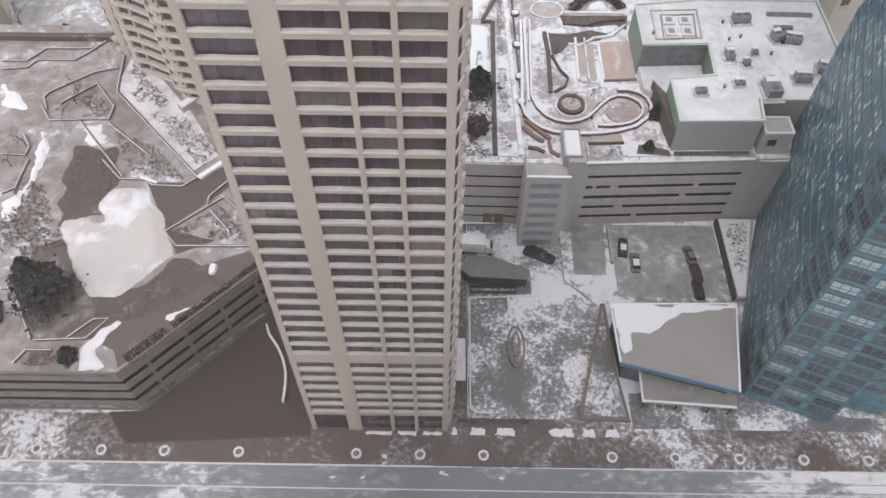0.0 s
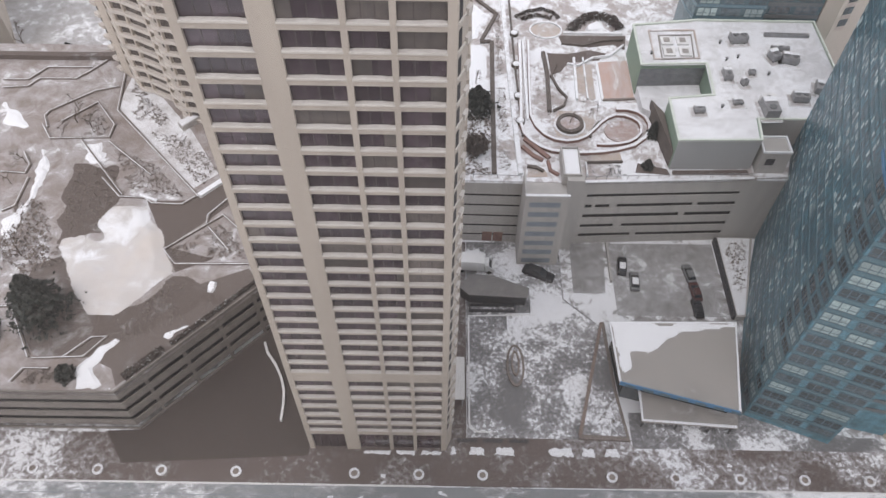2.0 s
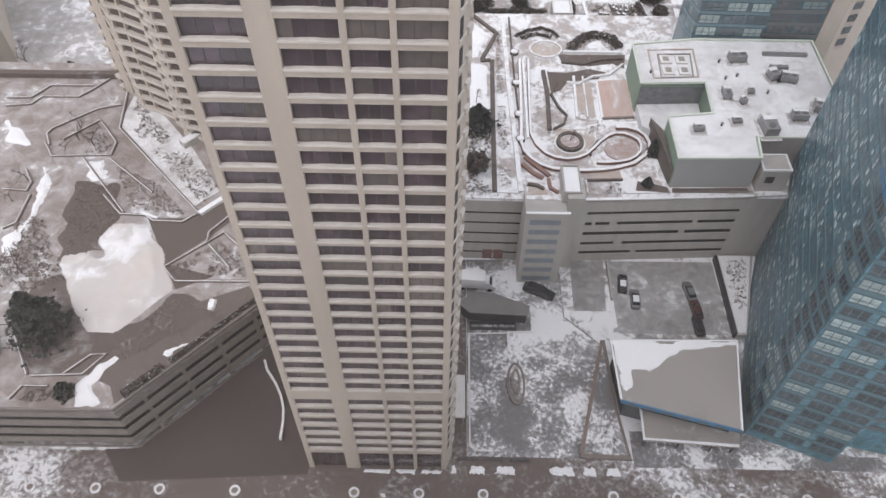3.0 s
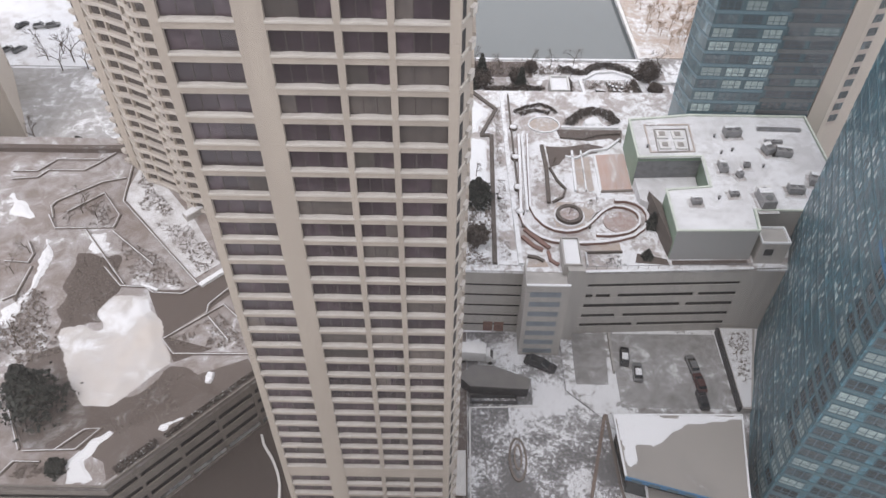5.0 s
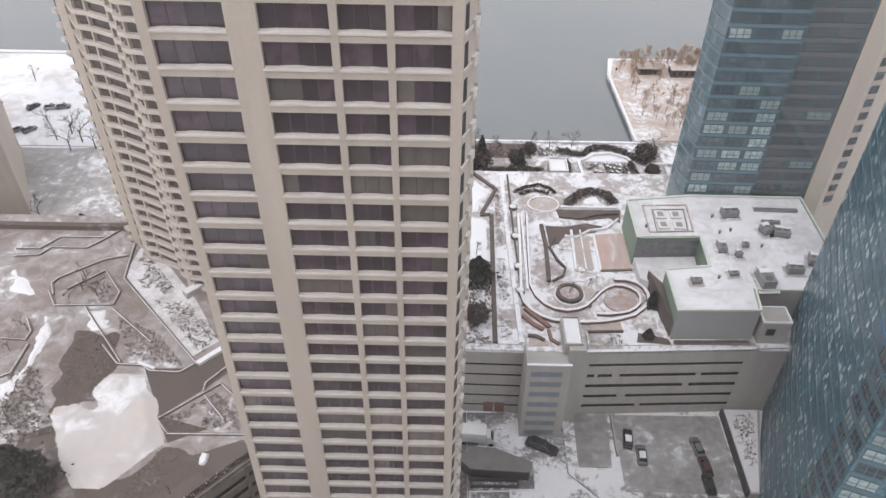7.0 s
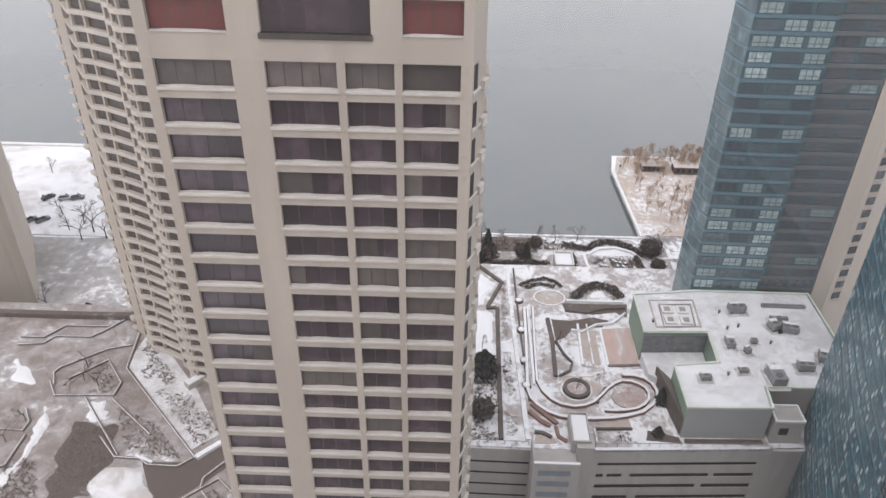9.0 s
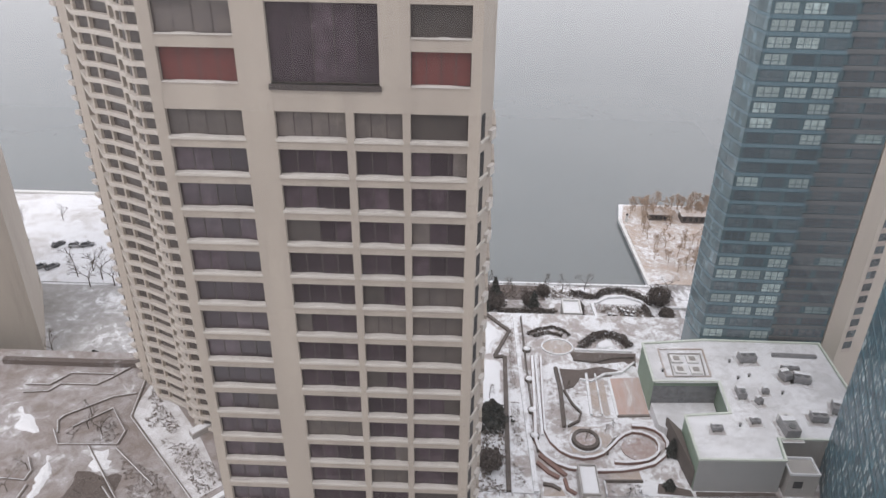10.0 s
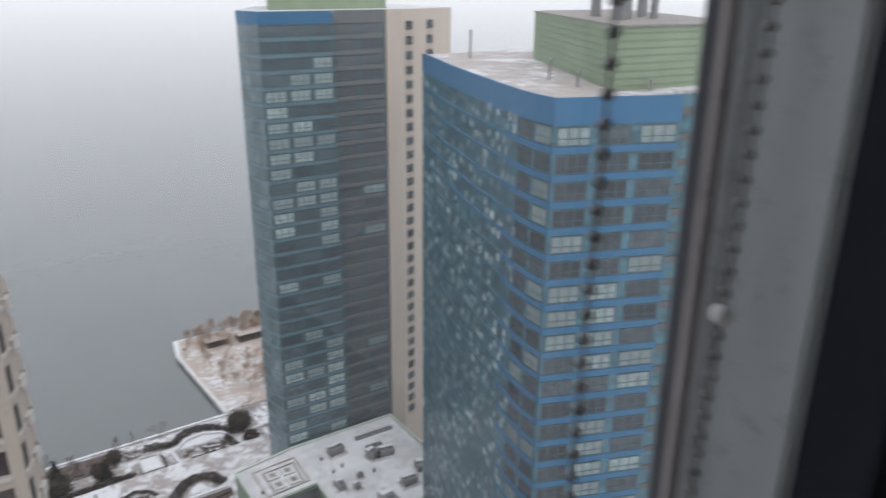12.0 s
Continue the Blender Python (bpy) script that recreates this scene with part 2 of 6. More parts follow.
def clear_pane(name):
    """Clear glass with a faint translucent film added to imitate the haze outside."""
    m = bpy.data.materials.new(name)
    m.use_nodes = True
    nt = m.node_tree
    nt.nodes.clear()
    tr, gl, mx, out = (nt.nodes.new("ShaderNode" + k) for k in ("BsdfTransparent", "BsdfGlossy", "MixShader", "OutputMaterial"))
    tr.inputs[0].default_value = (0.97, 0.98, 0.98, 1)
    gl.inputs["Roughness"].default_value = 0.0
    lw = nt.nodes.new("ShaderNodeLayerWeight")
    lw.inputs["Blend"].default_value = 0.5
    pw, two = nt.nodes.new("ShaderNodeMath"), nt.nodes.new("ShaderNodeMath")
    pw.operation, two.operation = "POWER", "MULTIPLY_ADD"
    pw.inputs[1].default_value = 4.0
    two.inputs[1].default_value, two.inputs[2].default_value = 0.6, 0.045
    nt.links.new(lw.outputs["Facing"], pw.inputs[0])
    nt.links.new(pw.outputs[0], two.inputs[0])
    nt.links.new(two.outputs[0], mx.inputs[0])
    # translucent share lifts the dark tones like haze
    film, haze_veil = nt.nodes.new("ShaderNodeMixShader"), nt.nodes.new("ShaderNodeBsdfTranslucent")
    haze_veil.inputs[0].default_value = (0.86, 0.83, 0.82, 1)
    film.inputs[0].default_value = 0.013
    nt.links.new(tr.outputs[0], film.inputs[1])
    nt.links.new(haze_veil.outputs[0], film.inputs[2])
    nt.links.new(film.outputs[0], mx.inputs[1])
    nt.links.new(gl.outputs[0], mx.inputs[2])
    nt.links.new(mx.outputs[0], out.inputs[0])
    return m


M_clear = clear_pane("window_glass")

# ---------- mesh helpers ----------
def box(bm, x0, x1, y0, y1, z0, z1):
    v = [bm.verts.new(p) for p in ((x0, y0, z0), (x1, y0, z0), (x1, y1, z0), (x0, y1, z0), (x0, y0, z1), (x1, y0, z1), (x1, y1, z1), (x0, y1, z1))]
    for f in ((3, 2, 1, 0), (4, 5, 6, 7), (0, 1, 5, 4), (1, 2, 6, 5), (2, 3, 7, 6), (3, 0, 4, 7)):
        bm.faces.new([v[i] for i in f])


def prism(bm, pts, z0, z1):
    """Upright solid over the outline pts (counter-clockwise from above)."""
    n = len(pts)
    lo = [bm.verts.new((*p, z0)) for p in pts]
    hi = [bm.verts.new((*p, z1)) for p in pts]
    bm.faces.new(list(reversed(lo)))
    bm.faces.new(hi)
    for i in range(n):
        j = (i + 1) % n
        bm.faces.new((lo[i], lo[j], hi[j], hi[i]))


def wall_box(bm, a, b, d0, d1, z0, z1, t0=0.0, t1=None):
    """A block along the line a-b from t0 to t1 metres, from d0 to d1 metres out to the right of a-b."""
    a, b = Vector(a), Vector(b)
    u = (b - a).normalized()
    n = Vector((u.y, -u.x))
    t1 = (b - a).length if t1 is None else t1
    prism(bm, [tuple(a + u * t + n * d) for t, d in ((t0, d1), (t1, d1), (t1, d0), (t0, d0))], z0, z1)


def ribbon(bm, pts, width, z0, z1, closed=False):
    """A low wall of that width along pts."""
    pts = [Vector(p) for p in pts]
    n = len(pts)
    L, R = [], []
    for i, p in enumerate(pts):
        q0 = pts[i - 1] if (i or closed) else None
        q1 = pts[(i + 1) % n] if (i < n - 1 or closed) else None
        d = Vector((0, 0))
        if q0 is not None:
            d += (p - q0).normalized()
        if q1 is not None:
            d += (q1 - p).normalized()
        d = d.normalized() if d.length > 1e-6 else Vector((1, 0))
        k = Vector((-d.y, d.x)) * width / 2
        L.append(p + k)
        R.append(p - k)
    ring = [[bm.verts.new((*q, z)) for q, z in ((L[i], z0), (R[i], z0), (R[i], z1), (L[i], z1))] for i in range(n)]
    for i in range(n if closed else n - 1):
        a, b = ring[i], ring[(i + 1) % n]
        for k in range(4):
            bm.faces.new((a[k], b[k], b[(k + 1) % 4], a[(k + 1) % 4]))
    if not closed:
        bm.faces.new(ring[0])
        bm.faces.new(list(reversed(ring[-1])))


def cyl(bm, x, y, z0, z1, r0, r1=None, n=12):
    r1 = r0 if r1 is None else r1
    lo = [bm.verts.new((x + r0 * math.cos(i * math.tau / n), y + r0 * math.sin(i * math.tau / n), z0)) for i in range(n)]
    hi = [bm.verts.new((x + r1 * math.cos(i * math.tau / n), y + r1 * math.sin(i * math.tau / n), z1)) for i in range(n)]
    bm.faces.new(list(reversed(lo)))
    bm.faces.new(hi)
    for i in range(n):
        bm.faces.new((lo[i], lo[(i + 1) % n], hi[(i + 1) % n], hi[i]))


def data(name, bm, *mats):
    bmesh.ops.recalc_face_normals(bm, faces=bm.faces)
    me = bpy.data.meshes.new(name)
    bm.to_mesh(me)
    bm.free()
    for m in mats:
        me.materials.append(m)
    return me


def part(name, bm, material, parent, label=""):
    me = bm if isinstance(bm, bpy.types.Mesh) else data(name, bm, material)
    ob = new(name, me)
    ob.parent = parent
    return tagged(ob, label) if label else ob


def thing(name, label, category, at=(0, 0, 0), group="", kind=""):
    ob = new(name)
    ob.location = at
    return tagged(ob, label, category, group, kind)


def solo(name, bm, material, label, category, group="", kind=""):
    return tagged(new(name, data(name, bm, material)), label, category, group, kind)


def arc(cx, cy, r, a0, a1, n=16, ry=None):
    ry = r if ry is None else ry
    return [(cx + r * math.cos(radians(a0 + (a1 - a0) * i / n)), cy + ry * math.sin(radians(a0 + (a1 - a0) * i / n))) for i in range(n + 1)]


# ---------- ground, lake ----------
bm = bmesh.new()
shore = [(-1500, -600), (1500, -600), (1500, 252), (56, 252), (54, 240), (56, 195), (-60, 195), (-62, 249), (-1500, 249)]
prism(bm, shore, -3, 0)
solo("ground", bm, M_ground, "snow-dusted ground reaching the lake shore", "ground", kind="structure")
bm = bmesh.new()
box(bm, -4000, 4000, 150, 4500, -4, -1.2)
solo("water", bm, M_water, "grey lake water fading into mist", "lake", kind="structure")
bm = bmesh.new()
box(bm, -400, 400, 8, 43.4, 0.0, 0.02)
solo("road", bm, M_road, "wet grey asphalt street with slush", "road", kind="structure")
bm = bmesh.new()
box(bm, -400, 400, 43.6, 52, 0.0, 0.15)
solo("pavement", bm, M_pave, "brown brick pavement with broken snow", "pavement", kind="structure")

# ---------- the beige concrete tower ----------
TF = 49.62
COLS = [(-21.1, -15.7), (-13.45, -8.5), (-7.93, -4.55), (-4.0, 0.0)]
WH = 2.0
TX0, TX1, TTOP, TDEEP = -21.9, 0.8, 114.1, 30.0
TPIER = 0.55


def tower_rows():
    """Heights of the openings' lower edges, from the top down."""
    rows = [102.39 - 2.815 * k for k in range(14)]
    rows += [rows[-1] - 2.735 * (k + 1) for k in range(14)]
    return rows + [22.65 - 2.98 * k for k in range(6)]


def window_mesh_set(w, h, n):
    bm = bmesh.new()
    fw = 0.07
    box(bm, -w / 2, w / 2, 0, 0.08, 0, fw)
    box(bm, -w / 2, w / 2, 0, 0.08, h - fw, h)
    for i in range(n + 1):
        x = -w / 2 + (w - fw) * i / n
        box(bm, x, x + fw, 0.003, 0.077, fw, h - fw)
    fr = data("window_frame", bm, M_frame)
    bm = bmesh.new()
    for i in range(n):
        x0 = -w / 2 + (w - fw) * i / n + fw
        box(bm, x0, -w / 2 + (w - fw) * (i + 1) / n, 0.03, 0.05, fw, h - fw)
    pn = data("pane", bm, M_pane)
    bm = bmesh.new()
    k = int(w / 0.16)
    lo = [bm.verts.new((-w / 2 + fw + (w - 2 * fw) * q / k, 0.012 + 0.012 * (q % 2), fw)) for q in range(k + 1)]
    hi = [bm.verts.new((v.co.x, v.co.y, h - fw)) for v in lo]
    for q in range(k):
        bm.faces.new((lo[q], lo[q + 1], hi[q + 1], hi[q]))
    cu = data("curtain", bm, M_curtain)
    cu.polygons.foreach_set("use_smooth", [True] * len(cu.polygons))
    return fr, pn, cu


tower = thing("apartment_tower", "tall beige concrete apartment tower with recessed bronze windows", "building", (0, 0, 0))
rows = tower_rows()
bm = bmesh.new()
edges = [TX0] + [v for c in COLS for v in c] + [TX1]
for i in range(0, len(edges), 2):
    box(bm, edges[i], edges[i + 1], TF, TF + TPIER, 0, 105.3)
# spandrels between the openings
tops = [z + WH for z in rows]
for c, (x0, x1) in enumerate(COLS):
    for i, z in enumerate(rows):
        low = tops[i + 1] if i + 1 < len(rows) else 6.2
        box(bm, x0, x1, TF + 0.03, TF + TPIER - 0.02, low, z)
    box(bm, x0, x1, TF + 0.03, TF + TPIER - 0.02, tops[0], 105.3)
# crown with its large window
big = (-13.45, -6.05)
LOWW, HIGHW = (106.3, 108.7), (109.55, 111.75)
holes = [((-21.0, -15.7), HIGHW), ((-21.0, -15.7), LOWW), (big, (106.35, 111.75)), ((-3.95, 0.1), HIGHW), ((-3.95, 0.1), LOWW)]
for x0, x1 in ((TX0, -21.0), (-15.7, big[0]), (big[1], -3.95), (0.1, TX1)):
    box(bm, x0, x1, TF, TF + TPIER, 105.3, TTOP)
for x0, x1, gaps in ((-21.0, -15.7, (LOWW, HIGHW)), (-3.95, 0.1, (LOWW, HIGHW)), (*big, ((106.35, 111.75),))):
    zc = 105.3
    for g0, g1 in gaps:
        box(bm, x0, x1, TF + 0.02, TF + TPIER - 0.02, zc, g0)
        zc = g1
    box(bm, x0, x1, TF + 0.02, TF + TPIER - 0.02, zc, TTOP)
# flanks and back
box(bm, TX0, TX0 + 0.4, TF + TPIER, TF + TDEEP, 0, TTOP)
box(bm, TX0, TX1 + 0.6, TF + TDEEP, TF + TDEEP + 0.4, 0, TTOP)
part("wall", bm, M_concrete, tower)
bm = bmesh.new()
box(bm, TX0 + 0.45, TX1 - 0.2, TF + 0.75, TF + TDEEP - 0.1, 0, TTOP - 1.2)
part("core", bm, M_core, tower, "solid block coloured near-black as the shaded interior behind the windows")
bm = bmesh.new()
box(bm, TX0 + 0.1, TX1 + 0.2, TF + 0.6, TF + TDEEP, TTOP - 1.15, TTOP - 0.9)
part("roof", bm, M_roofsnow, tower, "flat roof under snow")

sets = {}
rnd = random.Random(4)


def put_window(parent, x0, x1, z, h, y, red=False, n=None, share=0.3, half=0.0):
    key = (round(x1 - x0, 2), round(h, 2), red)
    if key not in sets:
        sets[key] = window_mesh_set(x1 - x0, h, n or max(2, round((x1 - x0) / 1.3)))
    fr, pn, cu = sets[key]
    w = new("window")
    w.parent = parent
    w.location = ((x0 + x1) / 2, y, z)
    part("window_frame", fr, None, w)
    part("pane", pn, None, w)
    if red or rnd.random() < share:
        o = part("curtain", cu, None, w)
        if rnd.random() < half:
            o.scale.x = rnd.choice((0.24, 0.34, 0.5, 0.66))
            o.location.x = rnd.choice((-1, 1)) * (1 - o.scale.x) * (x1 - x0 - 0.14) / 2
        if red:
            me = cu.copy()
            me.materials[0] = M_red
            o.data = me
    return w


for i, z in enumerate(rows):
    for c, (x0, x1) in enumerate(COLS):
        put_window(tower, x0, x1, z, WH, TF + 0.4, share=1.0 if i == 0 else (0.2, 0.22, 0.3, 0.55)[c], half=0.0 if i == 0 else 0.4)
for (x0, x1), (z0, z1) in holes:
    put_window(tower, x0, x1, z0, z1 - z0, TF + 0.4, red=(z0 == LOWW[0]), n=4 if x0 != big[0] else 5, share=1.0 if z1 - z0 < 4 else 0)
bm = bmesh.new()
box(bm, big[0] - 0.15, big[1] + 0.12, TF - 0.14, TF + 0.38, 105.95, 106.35)
part("sill", bm, M_frame, tower, "dark metal sill of the large window")


def lying_snow(w, deep, seed):
    """Snow left along a sill: high in places, blown thin in others."""
    rng = random.Random(seed)
    bm = bmesh.new()
    n = int(w / 0.2)
    c0, c1 = sorted((rng.uniform(0.0, 0.5), rng.uniform(0.45, 1.0)))
    prev = None
    for k in range(n + 1):
        x = -w / 2 + w * k / n
        f = k / n
        heap = max(0.0, min(1.0, (f - c0) * 14)) * max(0.0, min(1.0, (c1 - f) * 14))
        h = 0.012 + 0.055 * heap + rng.uniform(0, 0.012)
        ring = [bm.verts.new(p) for p in ((x, -0.07, 0.0), (x, -0.03, h * 0.7), (x, 0.12, h), (x, deep, h * 1.15), (x, deep, 0.0))]
        if prev:
            for q in range(4):
                bm.faces.new((prev[q], ring[q], ring[q + 1], prev[q + 1]))
        else:
            bm.faces.new(ring)
        prev = ring
    bm.faces.new(list(reversed(prev)))
    return data("snow_cap", bm, M_sillsnow)


# sills, each with what snow is left on it
sill_m, caps = {}, {}
for c, (x0, x1) in enumerate(COLS):
    bm = bmesh.new()
    w = x1 - x0
    box(bm, -w / 2 - 0.06, w / 2 + 0.06, -0.09, 0.02, -0.2, 0.0)
    sill_m[c] = data("sill", bm, M_sill)
    caps[c] = [lying_snow(w, 0.38, 7 * c + q) for q in range(5)]
for i, z in enumerate(rows):
    for c, (x0, x1) in enumerate(COLS):
        for nm, me, dz in (("sill", sill_m[c], 0.0), ("snow_cap", rnd.choice(caps[c]), 0.004)):
            o = part(nm, me, None, tower)
            o.location = ((x0 + x1) / 2, TF, z + dz)
for (x0, x1), (z0, z1) in holes:
    if z1 - z0 < 4:
        o = part("snow_cap", lying_snow(x1 - x0, 0.38, int(z0 + x0)), None, tower)
        o.location = ((x0 + x1) / 2, TF, z0 + 0.004)
# lobby glazing
for x0, x1 in COLS:
    put_window(tower, x0, x1, 0.2, 5.9, TF + 0.42, share=0)

# canted corner bay with narrow windows and stepped ledges
FA, FB = (TX1, TF + 0.05), (1.72, TF + 2.3)
bm = bmesh.new()
prism(bm, [FA, FB, (FB[0], TF + TDEEP), (TX1 - 0.3, TF + TDEEP), (TX1 - 0.3, TF + 0.6), (TX1 - 0.02, TF + 0.57)], 0, TTOP)
part("flank_wall", bm, M_concrete, tower)
fdir = (Vector(FB) - Vector(FA)).normalized()
bm = bmesh.new()
box(bm, 0.28, 0.95, -0.03, 0.04, 0.1, 1.95)
fwin = data("window", bm, M_core)
bm = bmesh.new()
box(bm, 0.1, 1.6, -0.14, 0.04, -0.12, 0.08)
box(bm, 1.65, 2.5, -0.30, 0.05, -0.34, 0.3)
fledge = data("ledge", bm, M_sill)
bm = bmesh.new()
box(bm, 1.62, 2.52, -0.33, 0.02, 0.3, 0.42)
fcap = data("snow_cap", bm, M_sillsnow)
bm = bmesh.new()
box(bm, 0, 0.30, 0, 3.2, -0.55, 0.35)
fbay = data("balcony", bm, M_concrete)
fturn = math.atan2(fdir.y, fdir.x)
for z in rows:
    for nm, me in (("window", fwin), ("ledge", fledge), ("snow_cap", fcap)):
        o = part(nm, me, None, tower)
        o.location, o.rotation_euler.z = (*FA, z), fturn
    o = part("balcony", fbay, None, tower)
    o.location = (FB[0], TF + 3.0, z)

# ---------- more helpers ----------
def quads(name, centres, size, rng, material, flat=0.0):
    """Many small leaf-like faces round the given centres."""
    n = len(centres)
    a = rng.normal(size=(n, 3))
    a[:, 2] *= 1 - flat
    a /= np.linalg.norm(a, axis=1, keepdims=True)
    b = np.cross(a, rng.normal(size=(n, 3)))
    b /= np.linalg.norm(b, axis=1, keepdims=True) + 1e-9
    s = size * rng.uniform(0.5, 1.2, (n, 1))
    v = np.stack([centres - a * s - b * s * 0.6, centres + a * s - b * s * 0.6, centres + a * s + b * s * 0.6, centres - a * s + b * s * 0.6], 1).reshape(-1, 3)
    me = bpy.data.meshes.new(name)
    me.from_pydata(v.tolist(), [], np.arange(4 * n).reshape(n, 4).tolist())
    me.materials.append(material)
    return me


def limb(verts, faces, p, q, r0, r1):
    d = (q - p).normalized()
    u = d.cross(Vector((0.3, 0.5, 0.8))).normalized()
    w = d.cross(u)
    k = len(verts)
    for c, r in ((p, r0), (q, r1)):
        for i in range(4):
            a = i * math.tau / 4
            verts.append(tuple(c + (u * math.cos(a) + w * math.sin(a)) * r))
    for i in range(4):
        faces.append((k + i, k + (i + 1) % 4, k + 4 + (i + 1) % 4, k + 4 + i))


def bare_tree_mesh(seed, height, thin, material, deep=4):
    rng = random.Random(seed)
    trunk, crown = ([], []), ([], [])

    def grow(p, d, length, r, level):
        q = p + d * length
        limb(*(trunk if level == 0 else crown), p, q, r, r * 0.65)
        if level == deep:
            return
        for i in range(3 if level < 3 else 4):
            e = (d + Vector((rng.gauss(0, 0.5), rng.gauss(0, 0.5), rng.gauss(0.1, 0.3)))).normalized()
            grow(p + d * length * rng.uniform(0.6, 1.0), e, length * rng.uniform(0.6, 0.8), max(r * 0.55, thin), level + 1)

    grow(Vector((0, 0, 0)), Vector((0, 0, 1)), height * 0.36, height * 0.022, 0)
    out = []
    for nm, (v, f) in (("trunk", trunk), ("crown", crown)):
        me = bpy.data.meshes.new(nm)
        me.from_pydata(v, [], f)
        me.materials.append(material)
        out.append(me)
    return out


def conifer_meshes(seed, height, radius):
    rng = np.random.default_rng(seed)
    n = 2600
    h = rng.random(n) ** 0.8
    lay = 0.72 + 0.28 * np.sin(h * 34) + rng.normal(0, 0.08, n)
    ang = rng.random(n) * math.tau
    lob = 1 + 0.18 * np.sin(ang * 5 + h * 9)
    r = radius * (1 - h) ** 0.8 * lay * lob * np.sqrt(rng.uniform(0.25, 1, n))
    c = np.stack([r * np.cos(ang), r * np.sin(ang), height * (0.1 + 0.9 * h) - 0.15 * r], 1)
    bm = bmesh.new()
    cyl(bm, 0, 0, 0, height * 0.9, radius * 0.06, 0.03, 8)
    return data("trunk", bm, M_bark), quads("crown", c, 0.22 + radius * 0.03, rng, M_needle, 0.3)


def bush_meshes(seed, height, radius):
    rng = np.random.default_rng(seed)
    d = rng.normal(size=(2200, 3))
    d /= np.linalg.norm(d, axis=1, keepdims=True)
    lump = 1 + 0.22 * np.sin(d[:, 0] * 5 + seed) * np.cos(d[:, 1] * 6 - seed) + rng.normal(0, 0.1, len(d))
    c = d * (rng.uniform(0.35, 1, (len(d), 1)) ** 0.5) * lump[:, None]
    c = np.stack([c[:, 0] * radius, c[:, 1] * radius, height * (0.52 + 0.45 * c[:, 2])], 1)
    bm = bmesh.new()
    cyl(bm, 0, 0, 0, height * 0.6, radius * 0.07, 0.04, 8)
    return data("trunk", bm, M_bark), quads("crown", c, 0.26, rng, M_hedge)


BARE = [bare_tree_mesh(k, 9, 0.022, M_bark) for k in (1, 2, 3)]
TANTREE = [bare_tree_mesh(k, 8, 0.022, M_twig, 5) for k in (11, 12, 13)]


def tree(x, y, z, meshes, size=1.0, turn=0.0, label="bare leafless tree", name="bare_tree", group=""):
    t = thing(name, label, "tree", (x, y, z), group)
    t.scale = (size, size, size)
    t.rotation_euler.z = turn
    part("trunk", meshes[0], None, t)
    part("crown", meshes[1], None, t)
    return t


def inside(p, poly):
    c, j = False, len(poly) - 1
    for i in range(len(poly)):
        (x0, y0), (x1, y1) = poly[i], poly[j]
        if (y0 > p[1]) != (y1 > p[1]) and p[0] < (x1 - x0) * (p[1] - y0) / (y1 - y0) + x0:
            c = not c
        j = i
    return c


def tufts(name, poly, z, n, size, seed, material, label, clump=7):
    rng = np.random.default_rng(seed)
    xs, ys = [p[0] for p in poly], [p[1] for p in poly]
    cs = []
    while len(cs) < n:
        p = (rng.uniform(min(xs), max(xs)), rng.uniform(min(ys), max(ys)))
        if inside(p, poly) and noise.noise(Vector((p[0] * 0.22, p[1] * 0.22, seed))) > -0.25:
            cs.append(p)
    pts = np.array([(x + rng.normal(0, size * 0.7), y + rng.normal(0, size * 0.7), z + abs(rng.normal(size * 0.5, size * 0.5))) for x, y in cs for _ in range(clump)])
    return tagged(new(name, quads(name, pts, size * 0.5, rng, material)), label, "shrubs", kind="stuff")


def drift(poly, z, h, label, seed=1, material=None, name="snow_drift"):
    """A low heap of snow with a ragged outline, highest away from its rim."""
    rng = random.Random(seed)
    xs, ys = [p[0] for p in poly], [p[1] for p in poly]
    w, d = max(xs) - min(xs), max(ys) - min(ys)
    c = min(0.30, max(0.07, math.sqrt(w * d) / 60))
    nx, ny = int(w / c) + 3, int(d / c) + 3
    fall = max(0.25, min(w, d) * 0.16)
    segs = [(Vector(poly[i]), Vector(poly[(i + 1) % len(poly)])) for i in range(len(poly))]
    bm = bmesh.new()
    grid = {}
    for i in range(nx):
        for j in range(ny):
            p = Vector((min(xs) + (i - 1) * c, min(ys) + (j - 1) * c))
            near = 1e9
            for a, b in segs:
                ab = b - a
                t = max(0.0, min(1.0, (p - a).dot(ab) / max(ab.dot(ab), 1e-9)))
                near = min(near, (a + ab * t - p).length)
            near = near if inside(p, poly) else -near
            near += fall * 1.1 * noise.noise(Vector((p.x / fall * 0.5, p.y / fall * 0.5, seed * 3.7)))
            if near > -0.05 * fall:
                k = max(0.0, min(1.0, near / fall))
                hh = h * k * k * (3 - 2 * k) * (0.85 + 0.3 * noise.noise(Vector((p.x * 0.5, p.y * 0.5, seed))))
                grid[i, j] = bm.verts.new((p.x + rng.uniform(-0.2, 0.2) * c, p.y + rng.uniform(-0.2, 0.2) * c, z + 0.012 + hh))
    for i, j in list(grid):
        q = [(i, j), (i + 1, j), (i + 1, j + 1), (i, j + 1)]
        if all(k in grid for k in q):
            bm.faces.new([grid[k] for k in q])
    bmesh.ops.delete(bm, geom=[v for v in bm.verts if not v.link_faces], context="VERTS")
    ob = solo(name, bm, material or M_snow, label, "snow", "snow drifts")
    for f in ob.data.polygons:
        f.use_smooth = True
    return ob


